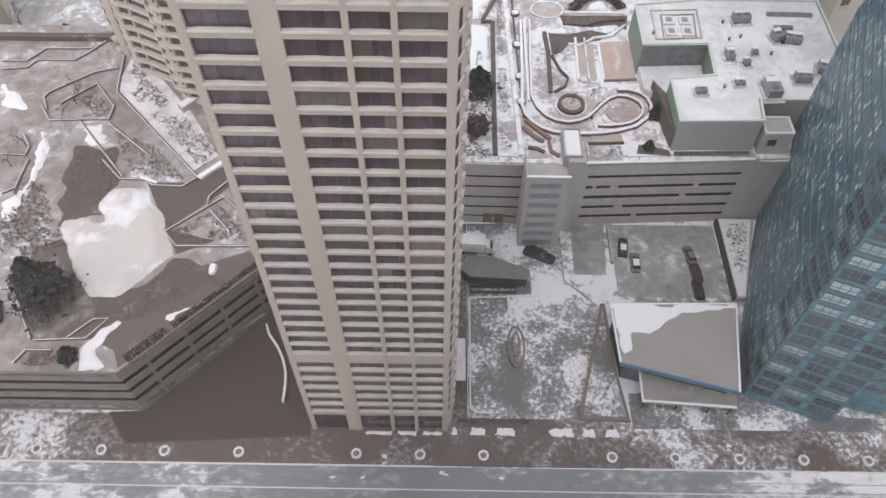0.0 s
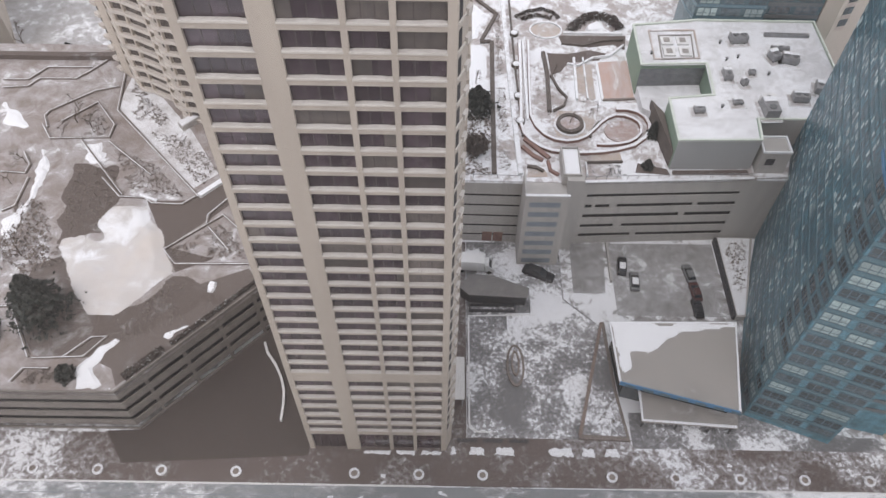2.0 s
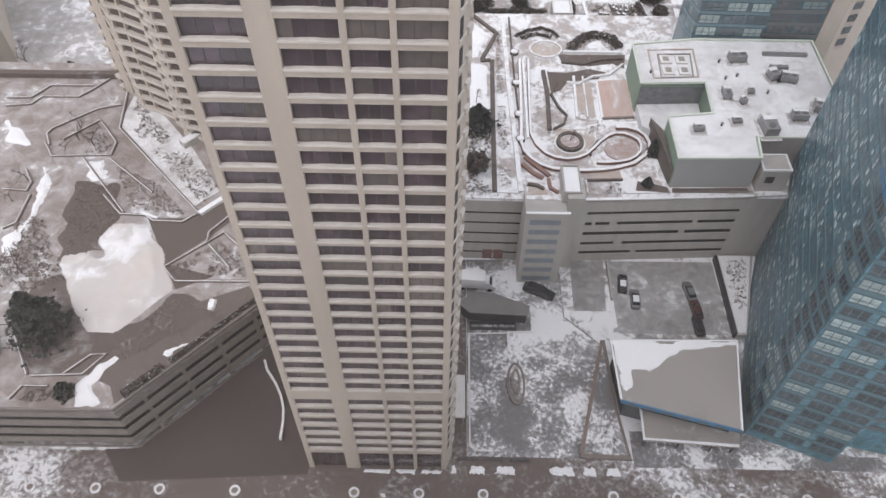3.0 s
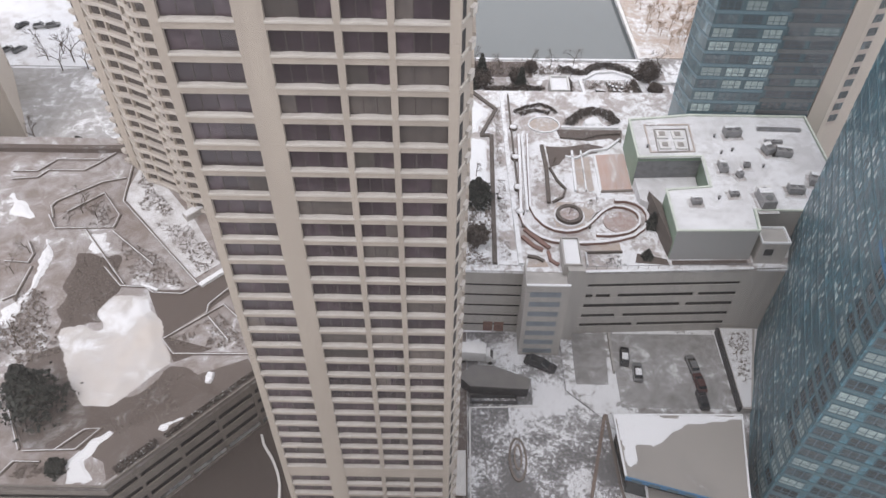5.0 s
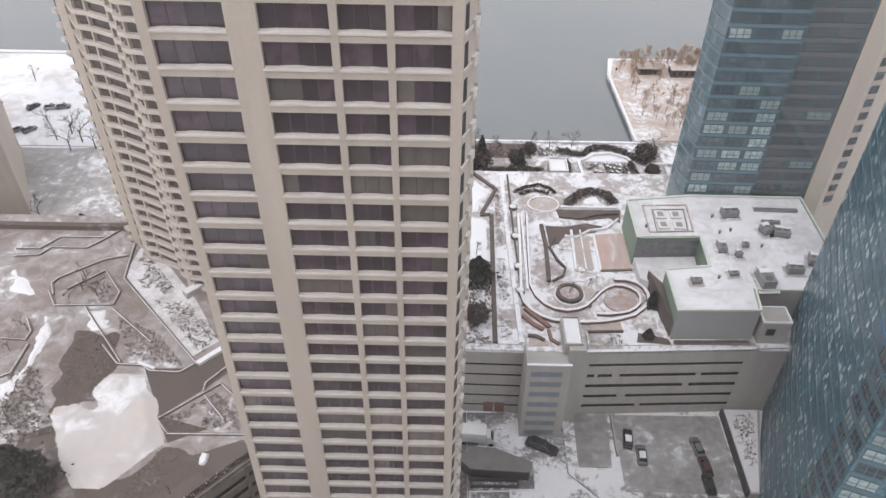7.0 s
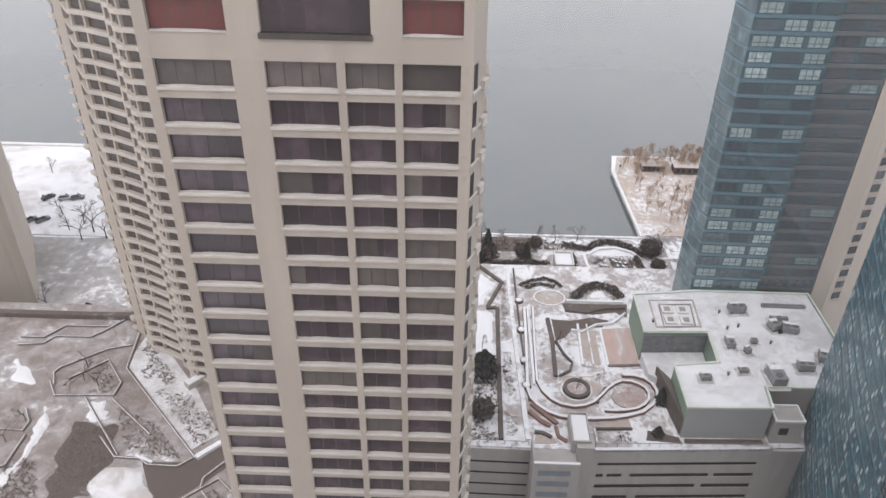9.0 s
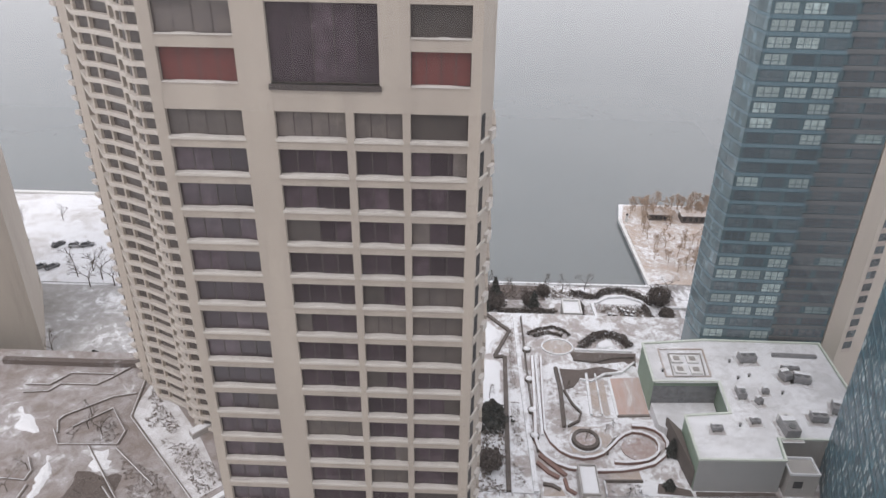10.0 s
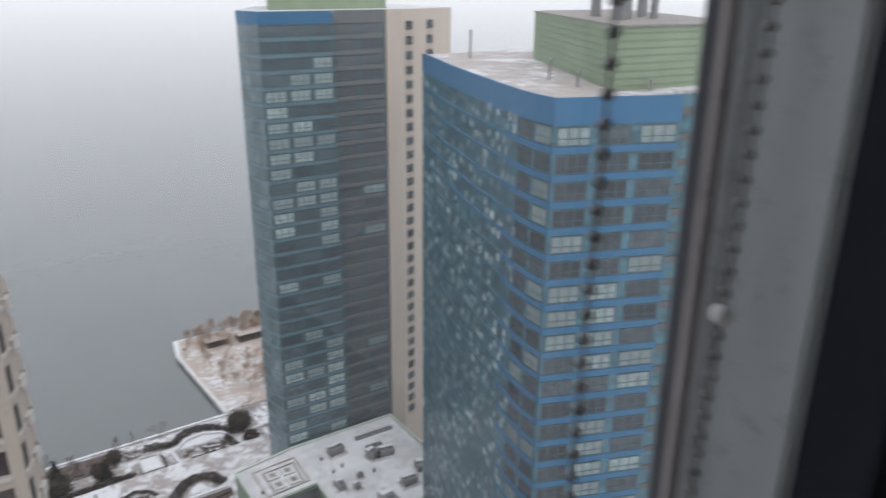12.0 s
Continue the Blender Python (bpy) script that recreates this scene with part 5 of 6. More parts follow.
prism(bm, [(62.0, 58.4), (81.0, 56.4), (96.2, 90.2), (78.2, 91.2)], 117.2, 117.4)
part("coping", bm, M_membrane, pent, "grey-brown flat top")
for x, y, r, h in ((70, 66, 0.9, 2.2), (72.5, 68, 1.2, 2.8), (76, 66, 0.5, 3.6), (78, 70, 0.5, 3.2), (74, 74, 0.7, 3.4), (81, 72, 0.4, 2.6)):
    fs = thing("flue_stack", "metal flue stack on the plant room", "flue", (x, y, 117.4), "flue stacks")
    bm = bmesh.new()
    cyl(bm, 0, 0, 0, h, r, n=12)
    part("pipe", bm, M_metal, fs)
    bm = bmesh.new()
    cyl(bm, 0, 0, h, h + 0.25, r * 1.2, n=12)
    part("cap", bm, M_darkmetal, fs)
for x, y, h in ((61.5, 63.5, 1.6), (66.5, 57.2, 1.2), (79.5, 55.6, 1.8), (63, 70, 2.4), (70, 96, 4.0)):
    vp = thing("roof_vent", "short roof vent pipe", "vent", (x, y, BZ - 0.3), "roof vents")
    bm = bmesh.new()
    cyl(bm, 0, 0, 0, h, 0.16, n=8)
    part("pipe", bm, M_metal, vp)
    bm = bmesh.new()
    cyl(bm, 0, 0, h, h + 0.2, 0.28, 0.16, n=8)
    part("cap", bm, M_metal, vp)

CZ, CF = 116.0, 2.95
ctower = thing("far_glass_tower", "teal glass apartment tower with a beige flank", "building")
cn = 38
ca, cb, cc, cd = (51.2, 134.7), (65.6, 134.3), (66.0, 135.6), (77.6, 135.4)
bm = bmesh.new()
prism(bm, [(50.0, 142.4), (50.3, 138.2), ca, cb, cc, cd, (80, 160), (60, 160)], 0, CZ - 0.5)
# body, bands and panes carry the haze in their base colours
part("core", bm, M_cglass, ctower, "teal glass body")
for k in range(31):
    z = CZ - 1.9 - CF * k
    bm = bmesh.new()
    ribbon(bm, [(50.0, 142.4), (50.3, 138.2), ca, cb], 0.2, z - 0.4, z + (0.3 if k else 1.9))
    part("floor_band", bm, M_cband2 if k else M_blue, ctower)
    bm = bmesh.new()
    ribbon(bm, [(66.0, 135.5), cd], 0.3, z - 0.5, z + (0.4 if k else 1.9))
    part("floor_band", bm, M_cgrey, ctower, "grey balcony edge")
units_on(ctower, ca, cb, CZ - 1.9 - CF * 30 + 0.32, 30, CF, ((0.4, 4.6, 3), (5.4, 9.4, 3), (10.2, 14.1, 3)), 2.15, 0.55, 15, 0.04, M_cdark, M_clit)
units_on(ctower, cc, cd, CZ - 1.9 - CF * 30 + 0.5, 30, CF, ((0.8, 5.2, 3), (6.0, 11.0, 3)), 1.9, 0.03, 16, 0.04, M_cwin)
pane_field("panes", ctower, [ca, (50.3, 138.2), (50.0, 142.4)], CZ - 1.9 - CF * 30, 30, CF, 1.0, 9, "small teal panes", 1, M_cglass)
bm = bmesh.new()
prism(bm, [(77.8, 135.2), (81.0, 134.6), (96, 139), (96, 165), (80.2, 160)], 0, CZ)
fl3 = part("flank", bm, M_tan, ctower, "beige flank")
bm = bmesh.new()
for q in (-0.55, 0.55):
    box(bm, q - 0.5, q + 0.5, -0.06, 0.1, 0, 1.75)
wide_slot = data("window", bm, M_gglass)
bm = bmesh.new()
box(bm, -1.1, 1.1, -0.04, 0.1, 0, 0.95)
pink = data("panel", bm, surface("pinkish_panel", (0.50, 0.415, 0.37), (0.46, 0.38, 0.34), 0.5, 5, 0.8))
u3 = (Vector((96, 139)) - Vector((81.0, 134.6))).normalized()
for k in range(31):
    for t in (2.2, 8.6):
        for nm, me, dz in (("window", wide_slot, 0.0), ("panel", pink, -1.05)):
            o = part(nm, me, None, fl3)
            p = Vector((81.0, 134.6)) + u3 * t
            o.location, o.rotation_euler.z = (p.x, p.y, CZ - 4 - CF * k + dz), math.atan2(u3.y, u3.x)
bm = bmesh.new()
prism(bm, [(50.5, 142.2), (50.7, 138.4), (51.5, 135.0), (77.4, 135.6), (95.6, 139.4), (95.6, 164), (60, 159.6)], CZ - 0.5, CZ + 0.05)
part("roof", bm, M_roofsnow, ctower, "snowy roof")
bm = bmesh.new()
prism(bm, [(55, 139), (80, 139), (84, 155), (61, 155)], CZ, CZ + 4)
part("penthouse", bm, M_pent, ctower, "green plant room")

# building at the far left
lb = thing("corner_tower", "beige concrete tower with diagonal balcony grid", "building")
bm = bmesh.new()
prism(bm, [(-150, 148), (-113.5, 145.5), (-107.2, 152.2), (-125, 185), (-150, 185)], 0, 112)
part("wall", bm, M_concrete, lb)
for k in range(38):
    for i in range(6):
        bm = bmesh.new() if (k, i) == (0, 0) else None
        if bm:
            box(bm, -1.9, 1.9, -0.05, 0.1, 0, 1.7)
            lbw = data("window", bm, M_gglass)
        o = part("window", lbw, None, lb)
        o.location, o.rotation_euler.z = (-117 - i * 5, 145.7 + i * 0.34, 3 + 2.8 * k), -0.07


# ---------- plaza, pavilion, yard ----------
slab("plaza", [(4.4, 52), (24.2, 52), (29.8, 74.2), (23.2, 80.5), (23, 94), (4.4, 94)], 0, 0.12, M_plaza, "plaza of churned grey snow", "plaza")
slab("trodden_snow", [(12, 71), (29.0, 71), (29.4, 74.2), (22.9, 80.4), (22.7, 93.5), (8, 93.5), (8, 84.4), (16.6, 82), (16.6, 77.2), (12, 77)], 0.1, 0.135, snowy("churned_white", (0.16, 0.16, 0.165), (0.24, 0.24, 0.245), 0.52, 0.16, 1.5, 0.06), "whiter trodden snow on the plaza", "snow", "")
slab("walkway", [(0.9, 52), (4.3, 52), (4.3, 94), (0.9, 94)], 0, 0.13, M_pave, "brown paved walkway", "pavement")
low_wall("kerb", [(4.8, 76.0), (4.8, 54.6), (5.2, 53.6), (6.2, 53.1), (8.6, 53.0)], 0.3, 0.1, 0.28, M_lobby, "pale granite kerb round the plaza", category="kerb")
low_wall("kerb", [(4.8, 76.3), (17.5, 76.8)], 0.25, 0.1, 0.25, M_lobby, "pale granite kerb round the plaza", category="kerb")
isl = thing("planted_island", "oval planted island with a dark stone rim", "planter", (13.2, 65.8, 0.1))
bm = bmesh.new()
ribbon(bm, arc(0, 0, 1.45, 0, 345, 23, 4.0), 0.4, 0, 0.5, True)
part("rim", bm, M_edge, isl)
bm = bmesh.new()
prism(bm, arc(0, 0, 1.3, 0, 345, 23, 3.8), 0, 0.35)
part("soil", bm, M_plaza, isl)
bm = bmesh.new()
ribbon(bm, arc(0, 0.3, 0.6, 0, 345, 23, 2.4), 0.3, 0.3, 0.8, True)
part("hedge", bm, M_shrub, isl)
wedge = thing("wedge_planter", "long wedge-shaped raised planter with brown walls and thin snow", "planter")
wp = [(24.0, 52.6), (31.4, 52.3), (30.2, 61.0), (29.6, 73.6)]
bm = bmesh.new()
prism(bm, [(23.3, 51.9), (32.0, 51.6), (30.8, 61.0), (30.2, 75.0), (29.4, 75.0)], 0, 0.8)
part("wall", bm, M_edge, wedge)
bm = bmesh.new()
prism(bm, wp, 0.8, 0.86)
part("soil", bm, M_plaza, wedge)
bm = bmesh.new()
ribbon(bm, [(23.5, 52.3), (29.6, 74.8)], 0.55, 0.8, 1.05)
part("coping", bm, surface("rusty_coping", (0.20, 0.155, 0.135), (0.17, 0.13, 0.115), 0.5, 5, 0.8), wedge, "pale brown coping")
for i, (x, y) in enumerate(((27.2, 55.2), (29.3, 54.6), (28.8, 57.5))):
    tree(x, y, 0.85, BARE[i], 0.42, i * 1.9, "small bare tree in the wedge planter", group="planter trees")

RZ = 8.0
pav = thing("pavilion", "low pavilion with a slanted grey snowy roof and blue fascia", "building")
rp = [(29.8, 59.0), (48.7, 53.9), (51.7, 70.8), (29.4, 70.5)]
bm = bmesh.new()
prism(bm, [(31.2, 60.2), (48.2, 55.6), (51.0, 70.0), (30.6, 69.8)], 0, RZ - 0.7)
part("wall", bm, M_gglass, pav, "dark glazed walls")
bm = bmesh.new()
prism(bm, rp, RZ - 0.7, RZ)
roof = part("roof", bm, M_membrane, pav, "brown-grey roof membrane")
bm = bmesh.new()
wall_box(bm, rp[0], rp[1], 0.0, 0.18, RZ - 0.9, RZ + 0.12)
part("fascia", bm, M_blue, pav, "blue front fascia")
bm = bmesh.new()
ribbon(bm, [rp[0], rp[3], rp[2], rp[1]], 0.35, RZ, RZ + 0.18)
part("coping", bm, M_snow, pav, "white coping")
drift([(29.9, 59.6), (31.4, 59.6), (32.6, 64), (35.5, 66), (39, 67.2), (42, 68.6), (47, 69.4), (51.4, 70.6), (29.6, 70.4)], RZ, 0.10, "thin snow remaining along the pavilion roof", 15)
for i in range(7):
    bm = bmesh.new()
    t = 1.0 + i * 2.9
    wall_box(bm, rp[0], rp[1], 0.18, 0.26, RZ - 0.85, RZ - 0.2, t, t + 1.7)
    part("fascia_panel", bm, M_bmull, pav)
low = thing("entrance_canopy", "low flat entrance canopy in front of the pavilion", "canopy")
bm = bmesh.new()
prism(bm, [(33.6, 53.9), (49.6, 52.9), (50, 55.3), (34, 60)], 3.2, 3.6)
part("roof", bm, M_membrane, low)
bm = bmesh.new()
ribbon(bm, [(34.0, 59.8), (33.8, 54.1), (49.4, 53.1)], 0.4, 3.6, 3.85)
part("coping", bm, M_snow, low, "snowy coping")
for x, y in ((34.3, 54.5), (40, 54.1), (45.5, 53.7), (49, 53.5)):
    bm = bmesh.new()
    cyl(bm, x, y, 0, 3.2, 0.16, n=8)
    part("post", bm, M_darkmetal, low)
slab("forecourt", [(32.4, 50.5), (95, 50.5), (95, 53.0), (70, 53.0), (52, 57.6), (32.4, 57)], 0, 0.155, M_plaza, "forecourt with grey snow", "pavement")

lotm = slab("parking_lot", [(33.2, 77), (54.4, 77), (54.4, 94.4), (33.2, 94.2)], 0, 0.05, M_lot, "asphalt parking yard with thin snow", "parking lot")
low_wall("retaining_wall", [(54.9, 95), (54.9, 76.5)], 0.5, 0, 1.6, M_darkmetal, "dark retaining wall beside the yard")
low_wall("retaining_wall", [(32.9, 94.0), (32.8, 84.5)], 0.4, 0, 0.9, M_garage, "low concrete wall beside the ramp")
slab("ramp", [(25.2, 82), (31.4, 82), (32.2, 94.0), (25.4, 94.0)], 0, 0.14, M_lot, "ramp with wet tyre tracks", "ramp")
plb = thing("raised_planter", "raised planter with shrubs between yard and tower", "planter")
bm = bmesh.new()
prism(bm, [(55.2, 76.4), (57.2, 76.4), (62.6, 95.4), (55.2, 95.4)], 0, 1.2)
part("wall", bm, M_garage, plb)
bm = bmesh.new()
prism(bm, [(55.5, 76.8), (56.9, 76.8), (62.0, 95.1), (55.5, 95.1)], 1.2, 1.3)
part("snow_cap", bm, M_snow, plb)
tufts("shrubs", [(56, 82), (58, 82), (60.8, 94), (56.5, 94)], 1.3, 110, 0.25, 41, M_shrub, "brown shrubs in the raised planter", 6)
ann = thing("side_canopy", "low white flat canopy beside the tower", "canopy")
bm = bmesh.new()
box(bm, 1.3, 3.9, 57.5, 65.6, 3.2, 3.6)
part("roof", bm, M_whitewall, ann)
for x, y in ((3.6, 57.9), (3.6, 61.5), (3.6, 65.2)):
    bm = bmesh.new()
    cyl(bm, x, y, 0.12, 3.2, 0.12, n=8)
    part("post", bm, M_metal, ann)
gk = thing("garage_kiosk", "dark sloped garage entrance roof", "entrance")
bm = bmesh.new()
prism(bm, [(3.2, 80.8), (5.0, 79.4), (15.6, 78.9), (16.0, 80.9), (9.5, 83.4), (5.4, 83.8)], 0.1, 2.8)
part("wall", bm, M_darkmetal, gk)
bm = bmesh.new()
prism(bm, [(3.0, 81.0), (4.8, 79.2), (15.8, 78.7), (16.3, 80.9), (9.5, 83.7), (5.2, 84.1)], 2.8, 3.05)
part("roof", bm, surface("tar_roof", (0.13, 0.125, 0.125), (0.16, 0.155, 0.15), 0.5, 5, 0.8), gk)
low_wall("barrier_frame", [(5.0, 78.6), (13.6, 78.6), (13.6, 77.3), (5.0, 77.3)], 0.3, 0.1, 0.9, M_darkmetal, "dark rectangular barrier round a shaft", True, "barrier")
for x in (3.9, 8.2, 12.6):
    rk = thing("bench", "dark slatted street bench with snow beside it", "bench", (x + 0.5, 51.3, 0.15), "street benches")
    for q in range(3):
        bm = bmesh.new()
        box(bm, -1.7, 1.7, -0.3 + 0.22 * q, -0.14 + 0.22 * q, 0.42, 0.48)
        part("slat", bm, M_darkmetal, rk)
    for q in (-1.3, 1.3):
        bm = bmesh.new()
        box(bm, q - 0.06, q + 0.06, -0.28, 0.28, 0, 0.42)
        part("leg", bm, M_darkmetal, rk)
for i, (x0, x1) in enumerate(((-13, -8.6), (-7.6, -4.4), (-3.4, 0.0), (1.6, 2.6), (4.6, 7.4), (9, 12.4), (23.6, 26), (27.5, 30), (18, 22.3))):
    drift([(x0, 48.9), (x1, 48.7), (x1 + 0.2, 49.5), (x0 + 0.2, 49.5)] if i < 3 else [(x0, 49.0), (x1, 48.8), (x1 - 0.3, 50.4), (x0 + 0.3, 50.3)], 0.15, 0.25, "small snow bank on the pavement", 50 + i)

# street
for x0, x1 in ((-400, -1.5), (30, 62.5), (63.5, 200)):
    low_wall("kerb", [(x0, 43.5), (x1, 43.5)], 0.28, 0, 0.17, M_lobby, "pale street kerb", category="kerb")
low_wall("lane_line", [(-200, 39.9), (200, 39.4)], 0.22, 0.02, 0.03, M_lobby, "faded white lane line", category="road marking")
low_wall("lane_line", [(-200, 41.8), (200, 41.3)], 0.1, 0.02, 0.03, M_stairglass, "thin steel tram rail in asphalt", category="rail")
low_wall("lane_line", [(-200, 40.3), (200, 39.8)], 0.1, 0.02, 0.03, M_stairglass, "thin steel tram rail in asphalt", category="rail")
for x in (-67.2, -56.5, -46.0, -33.7, -14.2, -3.6, 6.9, 28.2, 38.7, 49.3, 59.9, 70.6):
    tp = thing("tree_pit", "round concrete tree pit ring with snow inside", "planter", (x, 45.4, 0.15), "street tree pits")
    bm = bmesh.new()
    ribbon(bm, arc(0, 0, 0.72, 0, 337.5, 15), 0.34, 0, 0.4, True)
    part("ring", bm, M_wallsnow, tp)
    bm = bmesh.new()
    cyl(bm, 0, 0, 0, 0.2, 0.55, n=14)
    part("soil", bm, M_shrub, tp)
for x, y in ((0.8, 42.2), (-0.2, 42.5), (-17.8, 41.6), (9.8, 41.7), (-13, 41.5), (48, 47.8), (-9.5, 45.1)):
    drift([(x - 0.5, y - 0.2), (x + 0.4, y - 0.3), (x + 0.5, y + 0.2), (x - 0.3, y + 0.3)], 0.02 if y < 43 else 0.15, 0.15, "small lump of snow on the street", int(60 + x))



# ---------- vehicles ----------
def loft(bm, sections):
    """sections: (x, half width, z low, z high); joined along x."""
    prev = None
    for x, w, z0, z1 in sections:
        r = [bm.verts.new(p) for p in ((x, -w, z0), (x, w, z0), (x, w, z1 - 0.08), (x, w - 0.1, z1), (x, -w + 0.1, z1), (x, -w, z1 - 0.08))]
        if prev:
            for i in range(6):
                bm.faces.new((prev[i], prev[(i + 1) % 6], r[(i + 1) % 6], r[i]))
        else:
            bm.faces.new(list(reversed(r)))
        prev = r
    bm.faces.new(prev)


car_data = {}


def car(x, y, z, turn, paint, snow=False, label="", tall=False, group="parked cars"):
    c = thing("car", label or f"parked {paint} car", "car", (x, y, z), group)
    c.rotation_euler.z = radians(turn)
    key = (paint, tall)
    if key not in car_data:
        bm = bmesh.new()
        loft(bm, [(-2.25, 0.75, 0.4, 0.75), (-2.1, 0.86, 0.28, 0.92), (-0.9, 0.9, 0.25, 0.95), (0.9, 0.9, 0.25, 0.93), (2.0, 0.85, 0.28, 0.82), (2.25, 0.7, 0.4, 0.65)])
        t = 0.35 if tall else 0
        b2 = bmesh.new()
        loft(b2, [(-2.0 if tall else -1.75, 0.72, 0.9, 0.95), (-1.4, 0.72, 0.9, 1.4 + t), (0.3, 0.72, 0.9, 1.43 + t), (1.2, 0.72, 0.88, 0.93)])
        b3 = bmesh.new()
        loft(b3, [(-1.35, 0.66, 1.40 + t, 1.47 + t), (0.25, 0.66, 1.42 + t, 1.5 + t)])
        car_data[key] = (data("body", bm, M_paints[paint]), data("cabin", b2, M_carglass), data("roof", b3, M_paints[paint]))
    b, cb_, rf = car_data[key]
    part("body", b, None, c)
    part("cabin", cb_, None, c)
    o = part("roof", rf, None, c)
    if "wheel" not in car_data:
        bm = bmesh.new()
        cyl(bm, 0, 0, -0.11, 0.11, 0.33, n=14)
        bmesh.ops.rotate(bm, verts=bm.verts, matrix=Matrix.Rotation(math.pi / 2, 3, "X"))
        b2 = bmesh.new()
        cyl(b2, 0, 0, -0.125, 0.125, 0.19, n=10)
        bmesh.ops.rotate(b2, verts=b2.verts, matrix=Matrix.Rotation(math.pi / 2, 3, "X"))
        b3 = bmesh.new()
        loft(b3, [(-1.3, 0.6, 0, 0.1), (0.2, 0.6, 0, 0.1)])
        car_data["wheel"] = (data("wheel", bm, M_tyre), data("rim", b2, M_metal), data("snow_cap", b3, M_snow))
    for wx in (-1.4, 1.4):
        for wy in (-0.8, 0.8):
            w = part("wheel", car_data["wheel"][0], None, c)
            w.location = (wx, wy, 0.33)
            part("rim", car_data["wheel"][1], None, w)
    if snow:
        q = part("snow_cap", car_data["wheel"][2], None, c, "cap of snow")
        q.location.z = 1.49 + (0.35 if tall else 0)
    return c


car(35.3, 88.2, 0.05, 82, "black", True, "black car with snow on its roof in the yard")
car(37.3, 84.6, 0.05, 86, "grey", True, "grey car with snow on its roof in the yard")
car(48.3, 86.6, 0.05, 98, "grey", False, "dark grey car in the yard")
car(48.8, 82.4, 0.05, 95, "red", False, "dark red car in the yard")
car(48.5, 78.6, 0.05, 92, "black", False, "black car in the yard")
for i, (x, y, tn, p) in enumerate(((-144.5, 210.5, 60, "grey"), (-132.0, 209.5, 62, "black"), (-126.3, 209.3, 15, "silver"), (-122.6, 209.8, 20, "grey"), (-131.0, 195.5, 50, "grey"), (-133.2, 192.5, 48, "black"), (-127.3, 195.8, 50, "grey"))):
    car(x, y, 0.25, tn, p, True, f"{p} car in the snowed-in lakeside car park", True, "lakeside cars")
car(-74.0, 63.5, TZ, 110, "black", True, "dark car on the garden deck")
van = car(18.6, 86.0, 0.12, -24, "black", False, "long black van in the delivery yard", True, "yard vehicles")
van.scale = (1.42, 1.15, 1.1)
truck = thing("box_truck", "white box truck in the delivery yard", "truck", (6.4, 87.4, 0.12), "yard vehicles")
truck.rotation_euler.z = radians(-4)
bm = bmesh.new()
box(bm, -4.2, 1.6, -1.25, 1.25, 0.9, 3.6)
bmesh.ops.bevel(bm, geom=bm.edges[:], offset=0.06, segments=1, affect="EDGES")
part("cargo_box", bm, M_paints["white"], truck)
bm = bmesh.new()
loft(bm, [(1.7, 1.1, 0.6, 2.6), (2.4, 1.1, 0.5, 2.6), (3.0, 1.1, 0.5, 1.7), (3.6, 1.0, 0.5, 1.4)])
part("cab", bm, M_paints["white"], truck)
bm = bmesh.new()
loft(bm, [(2.46, 1.0, 1.7, 2.55), (3.02, 1.0, 1.65, 1.72)])
part("windscreen", bm, M_carglass, truck)
bm = bmesh.new()
box(bm, -4.1, 3.0, -0.5, 0.5, 0.55, 0.9)
part("chassis", bm, M_darkmetal, truck)
for wx in (-2.8, 2.6):
    for wy in (-1.0, 1.0):
        w = part("wheel", car_data["wheel"][0], None, truck)
        w.location, w.scale = (wx, wy, 0.45), (1.36, 1.6, 1.36)

# ---------- lakefront ----------
low_wall("sea_wall", [(-60, 194.6), (56, 195.2)], 0.8, 0, 0.5, M_wallsnow, "pale lakeside wall with snow", category="wall")
low_wall("sea_wall", [(54.2, 240), (56.2, 196)], 1.0, 0, 0.5, M_lobby, "pale stone edge of the pier", category="wall")
low_wall("sea_wall", [(-400, 248.6), (-62, 248.6)], 1.6, 0, 0.6, M_lobby, "pale lakeside wall with snow", category="wall")
slab("lake_garden", [(2.8, 153), (62, 153), (62, 194), (2.8, 194)], 0, 0.06, snowy("garden_ground", (0.20, 0.172, 0.16), (0.26, 0.225, 0.21), 0.42, 0.11, 0.6, 0.08), "brown garden ground with broken snow", "garden", "structure")
slab("side_street", [(-150, 139), (-62, 139), (-62, 187), (-150, 187)], 0, 0.05, snowy("slushy_street", (0.24, 0.235, 0.225), (0.29, 0.28, 0.27), 0.26, 0.07, 0.4, 0.10), "grey slushy side street by the park", "road", "structure")
slab("brick_promenade", [(7, 186), (24, 186), (24, 194), (7, 194)], 0, 0.1, M_pave, "reddish brick promenade by the lake", "path", "")
slab("pier_park", [(56.8, 197), (120, 197), (120, 251), (57.5, 251), (55.2, 240)], 0, 0.15, snowy("pier_snow", (0.36, 0.27, 0.20), (0.42, 0.32, 0.245), 0.33, 0.1, 0.6, 0.15), "snowy park on a pier", "park")
slab("snow_field", [(-400, 188), (-100, 188), (-62, 188), (-62, 247), (-400, 247)], 0, 0.25, snowy("park_snow", (0.46, 0.44, 0.43), (0.52, 0.50, 0.49), 0.66, 0.06, 0.28, 0.16), "white snowed-in lakeside park", "park")
